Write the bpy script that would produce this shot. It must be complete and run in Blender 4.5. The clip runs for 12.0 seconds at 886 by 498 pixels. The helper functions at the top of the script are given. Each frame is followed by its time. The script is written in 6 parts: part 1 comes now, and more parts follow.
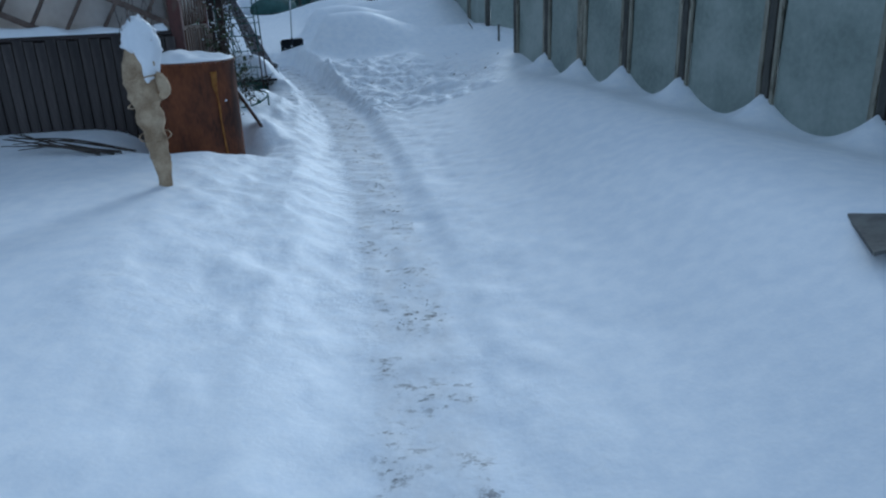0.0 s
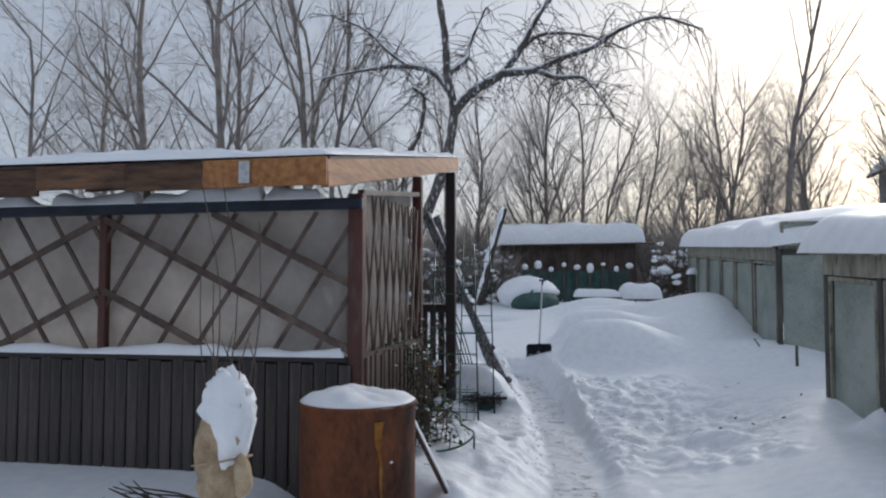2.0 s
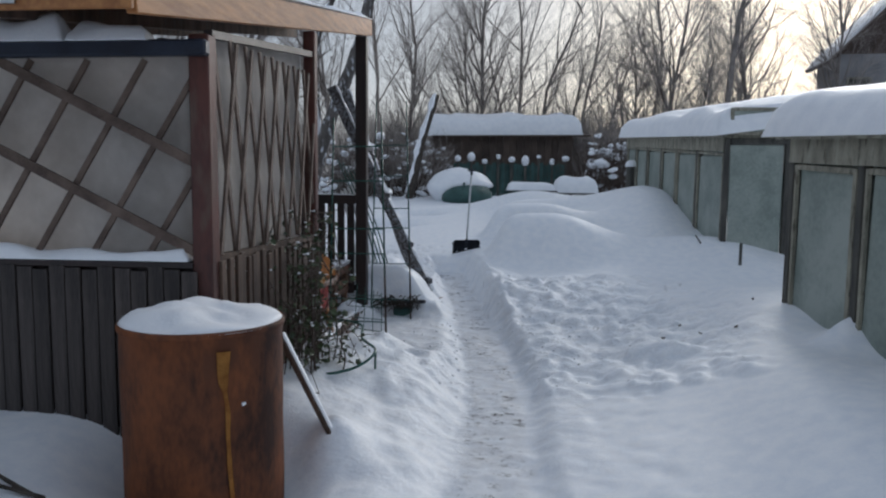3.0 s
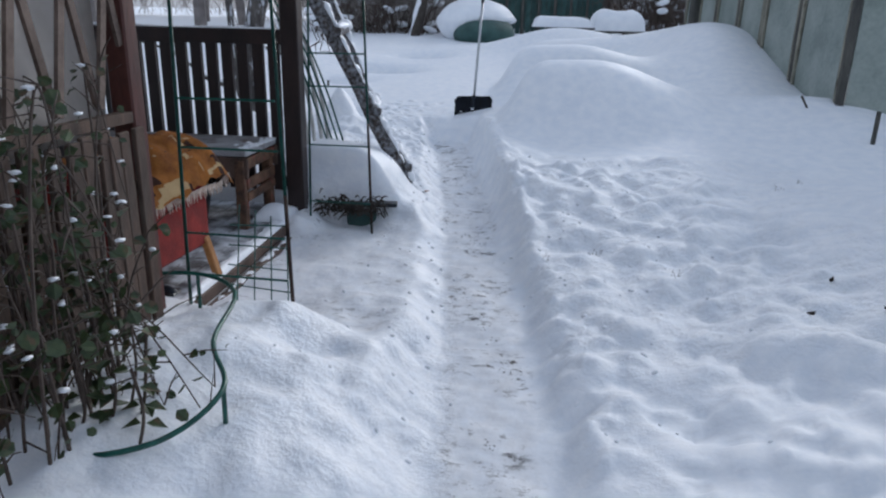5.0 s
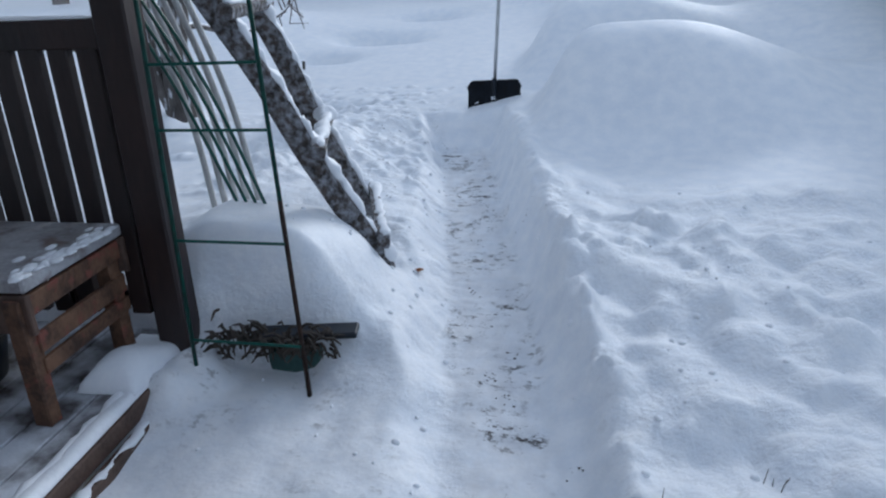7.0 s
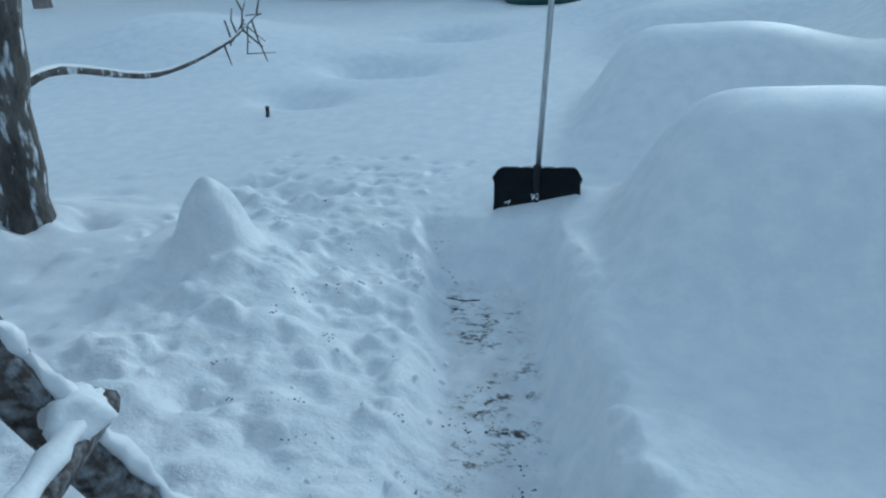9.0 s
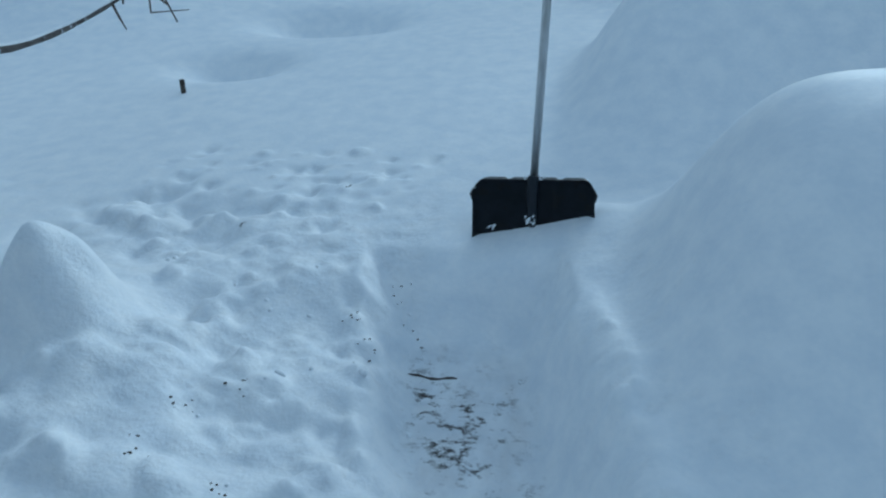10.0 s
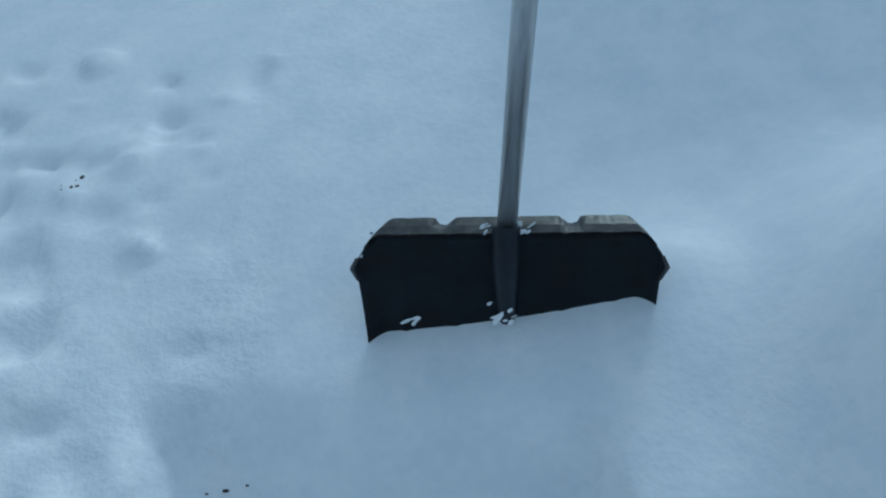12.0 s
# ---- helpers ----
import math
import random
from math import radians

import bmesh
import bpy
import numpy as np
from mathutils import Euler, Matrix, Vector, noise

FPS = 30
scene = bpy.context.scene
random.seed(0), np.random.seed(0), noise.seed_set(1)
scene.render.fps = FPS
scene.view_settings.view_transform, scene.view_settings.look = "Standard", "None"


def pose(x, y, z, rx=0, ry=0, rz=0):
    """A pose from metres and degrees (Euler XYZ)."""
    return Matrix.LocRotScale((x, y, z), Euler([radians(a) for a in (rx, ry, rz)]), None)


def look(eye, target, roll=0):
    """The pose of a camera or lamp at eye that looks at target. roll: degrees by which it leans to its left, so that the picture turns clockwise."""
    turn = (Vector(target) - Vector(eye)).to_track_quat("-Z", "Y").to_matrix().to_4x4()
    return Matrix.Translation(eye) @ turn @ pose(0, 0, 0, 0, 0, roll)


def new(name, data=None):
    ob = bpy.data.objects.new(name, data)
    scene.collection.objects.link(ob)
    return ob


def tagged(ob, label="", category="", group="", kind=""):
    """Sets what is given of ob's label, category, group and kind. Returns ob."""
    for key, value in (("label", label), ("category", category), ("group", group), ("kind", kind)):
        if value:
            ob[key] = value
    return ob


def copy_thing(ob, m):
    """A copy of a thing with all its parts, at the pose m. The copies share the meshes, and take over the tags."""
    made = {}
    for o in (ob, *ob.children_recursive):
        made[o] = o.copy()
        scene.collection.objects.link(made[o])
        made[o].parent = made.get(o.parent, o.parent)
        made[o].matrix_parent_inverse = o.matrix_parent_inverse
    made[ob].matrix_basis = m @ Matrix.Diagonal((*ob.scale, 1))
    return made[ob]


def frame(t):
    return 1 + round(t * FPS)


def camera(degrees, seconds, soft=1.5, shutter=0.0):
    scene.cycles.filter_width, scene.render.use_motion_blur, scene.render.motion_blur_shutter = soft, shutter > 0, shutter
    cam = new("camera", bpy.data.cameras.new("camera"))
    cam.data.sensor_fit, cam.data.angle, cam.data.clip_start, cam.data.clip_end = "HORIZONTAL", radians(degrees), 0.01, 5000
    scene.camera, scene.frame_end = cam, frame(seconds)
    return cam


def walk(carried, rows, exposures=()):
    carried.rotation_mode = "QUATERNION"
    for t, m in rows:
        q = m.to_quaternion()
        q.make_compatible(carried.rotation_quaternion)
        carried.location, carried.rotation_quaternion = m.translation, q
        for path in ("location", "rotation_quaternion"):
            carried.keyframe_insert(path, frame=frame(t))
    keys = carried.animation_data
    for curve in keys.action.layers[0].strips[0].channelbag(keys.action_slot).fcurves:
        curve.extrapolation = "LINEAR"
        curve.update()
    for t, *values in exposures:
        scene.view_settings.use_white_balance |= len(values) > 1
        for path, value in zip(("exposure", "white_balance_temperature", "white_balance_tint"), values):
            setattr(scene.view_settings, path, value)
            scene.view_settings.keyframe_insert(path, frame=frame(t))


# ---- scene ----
cam = camera(63.4, 12.0, soft=2.2)
PATH = [
    (0, (1.207, -0.738, 1.523), (1.424, 1.131, 0.845), -2.2),
    (0.5, (1.413, -0.154, 1.588), (1.384, 1.804, 1.182), -1.7),
    (1, (1.497, 0.508, 1.578), (1.397, 2.489, 1.324), -0.4),
    (1.5, (1.527, 1.145, 1.719), (1.284, 3.129, 1.64), -0.4),
    (2, (1.516, 1.644, 1.815), (1.039, 3.584, 1.911), 0.0),
    (2.5, (1.489, 2.258, 1.846), (1.111, 4.222, 1.891), -0.0),
    (3, (1.501, 3.029, 1.736), (1.199, 4.997, 1.539), 0.6),
    (3.5, (1.458, 3.782, 1.633), (1.179, 5.717, 1.211), -1.4),
    (3.7, (1.464, 4.088, 1.646), (1.22, 6.019, 1.186), -1.3),
    (5.3, (1.265, 6.614, 1.662), (0.92, 8.479, 1.028), 1.5),
    (5.5, (1.232, 6.868, 1.646), (0.878, 8.732, 1.014), 1.1),
    (6, (1.112, 7.542, 1.672), (0.761, 9.394, 1.003), -0.5),
    (6.5, (1.138, 8.196, 1.664), (0.696, 10.013, 0.954), -1.5),
    (6.7, (1.081, 8.469, 1.66), (0.652, 10.284, 0.936), -1.8),
    (8.3, (0.64, 10.651, 1.71), (0.236, 12.438, 0.908), -3.5),
    (8.5, (0.621, 10.936, 1.713), (0.225, 12.721, 0.904), -3.0),
    (9, (0.52, 11.536, 1.717), (0.026, 13.327, 0.977), -1.9),
    (9.5, (0.365, 12.115, 1.695), (-0.131, 13.888, 0.915), -3.0),
    (10, (0.28, 12.713, 1.661), (-0.139, 14.458, 0.78), -2.8),
    (10.5, (0.241, 13.271, 1.657), (-0.157, 14.953, 0.652), -2.8),
    (11, (0.116, 13.751, 1.628), (-0.218, 15.313, 0.424), -4.5),
    (11.5, (0.043, 14.182, 1.545), (-0.211, 15.657, 0.218), -4.6),
    (12, (-0.017, 14.551, 1.470), (-0.112, 15.889, -0.014), -4.6),
]
EXPOSURES = [(0.0, -0.05, 4600, 0), (0.5, 0.18, 5000, 12), (1.0, 0.42, 5350, 12), (1.5, 0.52, 5800, 11), (2.0, 0.30, 5750, 9), (2.5, -0.06, 5650, 8), (3.0, 0.16, 5650, 8), (3.5, 0.56, 5650, 8), (5.5, 0.58, 5450, 10), (6.7, 0.57, 5350, 9), (8.3, 0.36, 4750, -8), (9.0, 0.26, 4680, -9), (10.0, 0.15, 4600, -9), (11.0, 0.12, 4600, -9), (12.0, 0.17, 4700, -9)]
walk(cam, [(t, look(eye, target, roll)) for t, eye, target, roll in PATH], EXPOSURES)

# ---- light ----
SUN_EL, SUN_AZ = 18.0, 17.0
world = bpy.data.worlds.new("sky")
world.use_nodes = True
scene.world = world
wn = world.node_tree
sky = wn.nodes.new("ShaderNodeTexSky")
sky.sky_type = 'NISHITA'
sky.sun_disc = False
sky.sun_elevation, sky.sun_rotation = radians(SUN_EL), radians(SUN_AZ)
sky.dust_density, sky.air_density, sky.ozone_density = 3.0, 1.0, 1.0
wn.links.new(sky.outputs[0], wn.nodes["Background"].inputs[0])
wn.nodes["Background"].inputs[1].default_value = 0.021
veil = wn.nodes.new("ShaderNodeBackground")
veil.inputs[0].default_value, veil.inputs[1].default_value = (0.83, 0.85, 0.89, 1), 0.39
both = wn.nodes.new("ShaderNodeAddShader")
wn.links.new(wn.nodes["Background"].outputs[0], both.inputs[0])
wn.links.new(veil.outputs[0], both.inputs[1])
wn.links.new(both.outputs[0], wn.nodes["World Output"].inputs[0])
sun_data = bpy.data.lights.new("sun", 'SUN')
sun_data.energy, sun_data.angle, sun_data.color = 1.65, radians(20), (1.0, 0.90, 0.78)
sun = new("sun", sun_data)
sx, sy = math.sin(radians(SUN_AZ)), math.cos(radians(SUN_AZ))
sun.matrix_world = look((60 * sx, 60 * sy, 60 * math.tan(radians(SUN_EL))), (0, 8, 0))


# ---- materials ----
def surface(name, c1, c2, scale=6.0, rough=0.7, bump=0.2, stretch=(1, 1, 1), metal=0.0, fine=60.0, wear=None, per_piece=0.0, wear_at=(0.56, 0.66)):
    """Two colours mixed by coarse and fine noise, with relief; wear: colour of worn patches."""
    m = bpy.data.materials.new(name)
    m.use_nodes = True
    t = m.node_tree
    b = t.nodes["Principled BSDF"]
    co = t.nodes.new("ShaderNodeTexCoord")
    mp = t.nodes.new("ShaderNodeMapping")
    mp.inputs["Scale"].default_value = stretch
    t.links.new(co.outputs["Object"], mp.inputs["Vector"])
    n1, n2 = t.nodes.new("ShaderNodeTexNoise"), t.nodes.new("ShaderNodeTexNoise")
    for n, s in ((n1, scale), (n2, fine)):
        n.inputs["Scale"].default_value = s
        n.inputs["Detail"].default_value = 4
        t.links.new(mp.outputs["Vector"], n.inputs["Vector"])
    ad = t.nodes.new("ShaderNodeMath")
    ad.operation = 'MULTIPLY_ADD'
    ad.inputs[1].default_value = 0.4
    t.links.new(n2.outputs["Fac"], ad.inputs[0])
    t.links.new(n1.outputs["Fac"], ad.inputs[2])
    ramp = t.nodes.new("ShaderNodeValToRGB")
    ramp.color_ramp.elements[0].position, ramp.color_ramp.elements[1].position = 0.52, 0.88
    ramp.color_ramp.elements[0].color, ramp.color_ramp.elements[1].color = (*c1, 1), (*c2, 1)
    t.links.new(ad.outputs[0], ramp.inputs[0])
    col = ramp.outputs[0]
    if wear:
        n3 = t.nodes.new("ShaderNodeTexNoise")
        n3.inputs["Scale"].default_value = scale * 1.7
        n3.inputs["Detail"].default_value = 7
        t.links.new(mp.outputs["Vector"], n3.inputs["Vector"])
        r3 = t.nodes.new("ShaderNodeValToRGB")
        r3.color_ramp.elements[0].position, r3.color_ramp.elements[1].position = wear_at
        t.links.new(n3.outputs["Fac"], r3.inputs[0])
        mx = t.nodes.new("ShaderNodeMixRGB")
        mx.inputs["Color2"].default_value = (*wear, 1)
        t.links.new(r3.outputs[0], mx.inputs["Fac"])
        t.links.new(col, mx.inputs["Color1"])
        col = mx.outputs[0]
    if per_piece:
        oi = t.nodes.new("ShaderNodeObjectInfo")
        mr = t.nodes.new("ShaderNodeMapRange")
        mr.inputs["To Min"].default_value, mr.inputs["To Max"].default_value = 1 - per_piece, 1 + per_piece
        t.links.new(oi.outputs["Random"], mr.inputs["Value"])
        hs = t.nodes.new("ShaderNodeHueSaturation")
        t.links.new(mr.outputs["Result"], hs.inputs["Value"])
        t.links.new(col, hs.inputs["Color"])
        col = hs.outputs[0]
    t.links.new(col, b.inputs["Base Color"])
    b.inputs["Roughness"].default_value = rough
    b.inputs["Metallic"].default_value = metal
    if bump:
        bp = t.nodes.new("ShaderNodeBump")
        bp.inputs["Strength"].default_value = bump
        bp.inputs["Distance"].default_value = 0.02
        t.links.new(ad.outputs[0], bp.inputs["Height"])
        t.links.new(bp.outputs[0], b.inputs["Normal"])
    return m


def ground_snow():
    """Snow with fine crystals; the dug way carries scraped streaks of dirt, the swept place also painted roof shade."""
    m = surface("snow_ground", (0.80, 0.83, 0.88), (0.90, 0.91, 0.93), 9.0, 0.55, 0.10, fine=55.0)
    t = m.node_tree
    b = t.nodes["Principled BSDF"]
    col = b.inputs["Base Color"].links[0].from_socket
    co = t.nodes.new("ShaderNodeTexCoord")
    # trodden: dirt of the way, and trampling with painted shade on the swept place
    at = t.nodes.new("ShaderNodeAttribute")
    at.attribute_name = "trodden"

    def noise(scale, stretch, lo, hi, detail, rough=0.6):
        mp = t.nodes.new("ShaderNodeMapping")
        mp.inputs["Scale"].default_value = stretch
        mp.inputs["Rotation"].default_value = (0, 0, 0.16)
        t.links.new(co.outputs["Object"], mp.inputs["Vector"])
        n = t.nodes.new("ShaderNodeTexNoise")
        n.inputs["Scale"].default_value, n.inputs["Detail"].default_value, n.inputs["Roughness"].default_value = scale, detail, rough
        t.links.new(mp.outputs["Vector"], n.inputs["Vector"])
        r = t.nodes.new("ShaderNodeMapRange")
        r.inputs["From Min"].default_value, r.inputs["From Max"].default_value = lo, hi
        t.links.new(n.outputs["Fac"], r.inputs["Value"])
        return r.outputs["Result"]

    def times(a, k):
        mu = t.nodes.new("ShaderNodeMath")
        mu.operation = 'MULTIPLY'
        t.links.new(a, mu.inputs[0])
        if isinstance(k, float):
            mu.inputs[1].default_value = k
        else:
            t.links.new(k, mu.inputs[1])
        return mu.outputs[0]

    patch = noise(2.6, (1.3, 1.0, 1.0), 0.46, 0.60, 5)
    streak = noise(13.0, (1.0, 1.5, 1.0), 0.525, 0.585, 12, 0.78)
    film_dirt_shade = noise(7.0, (1.6, 1.0, 1.0), 0.25, 0.75, 6)
    for fac, tint in ((times(film_dirt_shade, 0.36), (0.36, 0.33, 0.32, 1)), (times(patch, streak), (0.05, 0.042, 0.038, 1))):
        mx = t.nodes.new("ShaderNodeMixRGB")
        mx.inputs["Color2"].default_value = tint
        t.links.new(times(fac, at.outputs["Fac"]), mx.inputs["Fac"])
        t.links.new(col, mx.inputs["Color1"])
        col = mx.outputs[0]
    t.links.new(col, b.inputs["Base Color"])
    cl = t.nodes.new("ShaderNodeAttribute")
    cl.attribute_name = "clumped"
    crumb = noise(16.0, (1, 1, 1), 0.2, 0.8, 6, 0.6)
    b2 = t.nodes.new("ShaderNodeBump")
    b2.inputs["Distance"].default_value = 0.02
    t.links.new(times(cl.outputs["Fac"], 0.55), b2.inputs["Strength"])
    t.links.new(crumb, b2.inputs["Height"])
    t.links.new(b.inputs["Normal"].links[0].from_socket, b2.inputs["Normal"])
    t.links.new(b2.outputs[0], b.inputs["Normal"])
    return m


def film(name, c1, c2, rough=0.25, see=0.25):
    """Cloudy greenhouse film or glass: partly clear, glossy, with frost."""
    m = surface(name, c1, c2, 2.0, rough, 0.12, fine=20.0)
    b = m.node_tree.nodes["Principled BSDF"]
    b.inputs["Transmission Weight"].default_value = see
    b.inputs["IOR"].default_value = 1.2
    return m


SNOW = ground_snow()
SNOWCAP = surface("snow_cap", (0.82, 0.84, 0.88), (0.91, 0.92, 0.94), 5.0, 0.55, 0.3, fine=50.0)
RUST = surface("rusty_steel", (0.035, 0.012, 0.006), (0.19, 0.062, 0.02), 3.5, 0.75, 0.25, stretch=(1, 1, 0.45), metal=0.2, fine=40.0, wear=(0.10, 0.035, 0.014))
RUST_RUN = surface("orange_rust_run", (0.32, 0.13, 0.025), (0.55, 0.27, 0.06), 12.0, 0.8, 0.2)
RED_POST = surface("red_brown_paint", (0.040, 0.011, 0.008), (0.098, 0.027, 0.018), 5.0, 0.55, 0.2, stretch=(1, 1, 0.3), wear=(0.09, 0.05, 0.035))
DARK_POST = surface("dark_brown_paint", (0.009, 0.005, 0.005), (0.028, 0.014, 0.012), 6.0, 0.5, 0.2, stretch=(1, 1, 0.3))
NAVY = surface("dark_blue_paint", (0.008, 0.012, 0.025), (0.02, 0.028, 0.05), 5.0, 0.45, 0.15)
PINE = surface("fresh_pine", (0.22, 0.085, 0.022), (0.40, 0.18, 0.055), 4.0, 0.6, 0.2, stretch=(6, 0.6, 6))
OLD_BOARD = surface("brown_weathered_board", (0.035, 0.022, 0.016), (0.115, 0.072, 0.05), 4.0, 0.8, 0.3, stretch=(3, 3, 0.4), wear=(0.085, 0.065, 0.05), per_piece=0.3)
GREY_BOARD = surface("grey_brown_picket", (0.030, 0.025, 0.024), (0.095, 0.078, 0.070), 4.0, 0.8, 0.3, stretch=(4, 4, 0.3), per_piece=0.3)
SLAT = surface("grey_brown_slat", (0.065, 0.042, 0.032), (0.16, 0.115, 0.09), 7.0, 0.75, 0.25)
TARP = surface("white_tarp", (0.50, 0.46, 0.42), (0.68, 0.64, 0.60), 2.2, 0.45, 0.5, fine=14.0)
GALV = surface("galvanised_plate", (0.30, 0.31, 0.32), (0.5, 0.5, 0.5), 20.0, 0.35, 0.1, metal=0.9)
FRAME = surface("peeling_cream_frame", (0.17, 0.16, 0.125), (0.36, 0.34, 0.265), 5.0, 0.7, 0.3, stretch=(2, 2, 0.5), wear=(0.10, 0.09, 0.065))
DARK_FRAME = surface("dark_weathered_frame", (0.035, 0.035, 0.032), (0.10, 0.095, 0.08), 6.0, 0.75, 0.3, stretch=(2, 2, 0.4))
PANE = film("clouded_green_pane", (0.24, 0.28, 0.25), (0.40, 0.44, 0.40), 0.35, 0.10)
BURLAP = surface("burlap", (0.27, 0.19, 0.11), (0.52, 0.40, 0.26), 9.0, 0.9, 0.8, fine=90.0)
BARK = surface("dark_bark", (0.030, 0.024, 0.020), (0.085, 0.07, 0.058), 14.0, 0.9, 0.6)
APPLE_BARK = surface("grey_snow_flecked_bark", (0.05, 0.045, 0.042), (0.15, 0.135, 0.125), 11.0, 0.9, 0.6, stretch=(1, 1, 0.35), wear=(0.66, 0.68, 0.72))
TWIG = surface("brown_twig", (0.045, 0.032, 0.026), (0.10, 0.075, 0.06), 10.0, 0.85, 0.2)
# far twigs: frost, and distance haze put into the pale colour
FARTWIG = surface("frosted_hazed_twig", (0.28, 0.25, 0.23), (0.44, 0.40, 0.37), 2.0, 0.9, 0.0)
LOG = surface("peeled_log", (0.022, 0.018, 0.016), (0.10, 0.082, 0.072), 19.0, 0.85, 0.8, fine=80.0, wear=(0.36, 0.37, 0.40), wear_at=(0.42, 0.74))
GREEN = surface("green_plastic_tube", (0.004, 0.055, 0.040), (0.012, 0.10, 0.075), 20.0, 0.35, 0.05)
RUSTY_TUBE = surface("brown_stripped_tube", (0.03, 0.018, 0.014), (0.08, 0.045, 0.03), 20.0, 0.6, 0.1)
WHITE_TUBE = surface("grey_white_pipe", (0.42, 0.42, 0.41), (0.60, 0.60, 0.58), 8.0, 0.45, 0.1)
LEAF = surface("dark_green_leaf", (0.018, 0.035, 0.012), (0.06, 0.085, 0.03), 15.0, 0.5, 0.1, wear=(0.10, 0.06, 0.03))
BLACK = surface("black_plastic", (0.006, 0.009, 0.015), (0.012, 0.017, 0.027), 14.0, 0.45, 0.06, wear=(0.010, 0.011, 0.013))
BLACK.node_tree.nodes["Principled BSDF"].inputs["Specular IOR Level"].default_value = 0.35
LIP = surface("scuffed_black_edge", (0.020, 0.021, 0.023), (0.055, 0.055, 0.055), 30.0, 0.38, 0.1, wear=(0.09, 0.085, 0.08))
ALU = surface("brushed_aluminium", (0.40, 0.41, 0.42), (0.60, 0.61, 0.62), 9.0, 0.35, 0.05, metal=0.85, stretch=(8, 8, 0.5))
RED_CLOTH = surface("red_cloth", (0.14, 0.008, 0.006), (0.25, 0.016, 0.010), 9.0, 0.85, 0.3)
FRINGE = surface("pale_fringe", (0.45, 0.36, 0.30), (0.66, 0.56, 0.48), 40.0, 0.9, 0.3)
VARNISH = surface("yellow_varnished_wood", (0.28, 0.12, 0.03), (0.45, 0.22, 0.07), 5.0, 0.45, 0.15)
BENCH_TOP = surface("frosted_bench_top", (0.20, 0.19, 0.19), (0.42, 0.42, 0.44), 4.0, 0.6, 0.3, wear=(0.16, 0.12, 0.11))
BENCH_SIDE = surface("worn_orange_bench", (0.05, 0.026, 0.016), (0.19, 0.10, 0.055), 9.0, 0.75, 0.4, wear=(0.20, 0.065, 0.045))
DECK = surface("frosted_deck_board", (0.06, 0.05, 0.048), (0.22, 0.22, 0.235), 3.0, 0.8, 0.3, wear=(0.62, 0.64, 0.68), per_piece=0.12, wear_at=(0.44, 0.62))
EDGE_WOOD = surface("wet_brown_edge_board", (0.05, 0.03, 0.022), (0.12, 0.075, 0.055), 6.0, 0.7, 0.3)
SHED_WALL = surface("brown_shed_wall", (0.040, 0.028, 0.022), (0.09, 0.065, 0.05), 2.0, 0.85, 0.2, per_piece=0.2)
GREEN_FENCE = surface("faded_green_fence", (0.02, 0.055, 0.05), (0.05, 0.11, 0.10), 3.0, 0.7, 0.2, per_piece=0.2)
HOUSE_WALL = surface("grey_house_cladding", (0.20, 0.20, 0.21), (0.32, 0.32, 0.33), 1.0, 0.8, 0.2)
HOUSE_GABLE = surface("brown_gable_boards", (0.045, 0.03, 0.025), (0.10, 0.07, 0.055), 1.5, 0.8, 0.2)
ORANGE_LEAF = surface("orange_brown_chip", (0.20, 0.075, 0.03), (0.34, 0.15, 0.06), 30.0, 0.8, 0.2)


def plaid():
    """Brown and orange blanket with a woven check and pale zigzag."""
    m = surface("plaid_blanket", (0.22, 0.075, 0.012), (0.50, 0.20, 0.035), 9.0, 0.95, 0.5, fine=120.0)
    t = m.node_tree
    b = t.nodes["Principled BSDF"]
    col = b.inputs["Base Color"].links[0].from_socket
    co = t.nodes.new("ShaderNodeTexCoord")
    for scale, dark, lo in ((7.0, (0.055, 0.02, 0.012), 0.54), (11.0, (0.62, 0.47, 0.25), 0.62)):
        v = t.nodes.new("ShaderNodeTexVoronoi")
        v.distance = 'CHEBYCHEV'
        v.inputs["Scale"].default_value = scale
        t.links.new(co.outputs["Object"], v.inputs["Vector"])
        r = t.nodes.new("ShaderNodeValToRGB")
        r.color_ramp.interpolation = 'CONSTANT'
        r.color_ramp.elements[0].color, r.color_ramp.elements[1].color = (0, 0, 0, 1), (1, 1, 1, 1)
        r.color_ramp.elements[1].position = lo
        t.links.new(v.outputs["Distance"], r.inputs[0])
        mx = t.nodes.new("ShaderNodeMixRGB")
        mx.inputs["Color2"].default_value = (*dark, 1)
        t.links.new(r.outputs[0], mx.inputs["Fac"])
        t.links.new(col, mx.inputs["Color1"])
        col = mx.outputs[0]
    t.links.new(col, b.inputs["Base Color"])
    return m


PLAID = plaid()
# far bark lightened to stand for distance haze
FARBARK = surface("far_hazed_bark", (0.15, 0.13, 0.12), (0.27, 0.24, 0.22), 3.0, 0.9, 0.0)
ROOF_BOARD = surface("dark_brown_roof_board", (0.045, 0.022, 0.012), (0.15, 0.075, 0.035), 5.0, 0.75, 0.3, stretch=(0.6, 4, 4), wear=(0.05, 0.03, 0.02), per_piece=0.35)
SLATE = surface("grey_slate", (0.06, 0.06, 0.055), (0.13, 0.13, 0.12), 8.0, 0.7, 0.3)


# ---- mesh helpers ----
def finish(bm, name, mat, smooth=False):
    me = bpy.data.meshes.new(name)
    bmesh.ops.recalc_face_normals(bm, faces=bm.faces)
    bm.to_mesh(me)
    bm.free()
    me.materials.append(mat)
    if smooth:
        for p in me.polygons:
            p.use_smooth = True
    return me


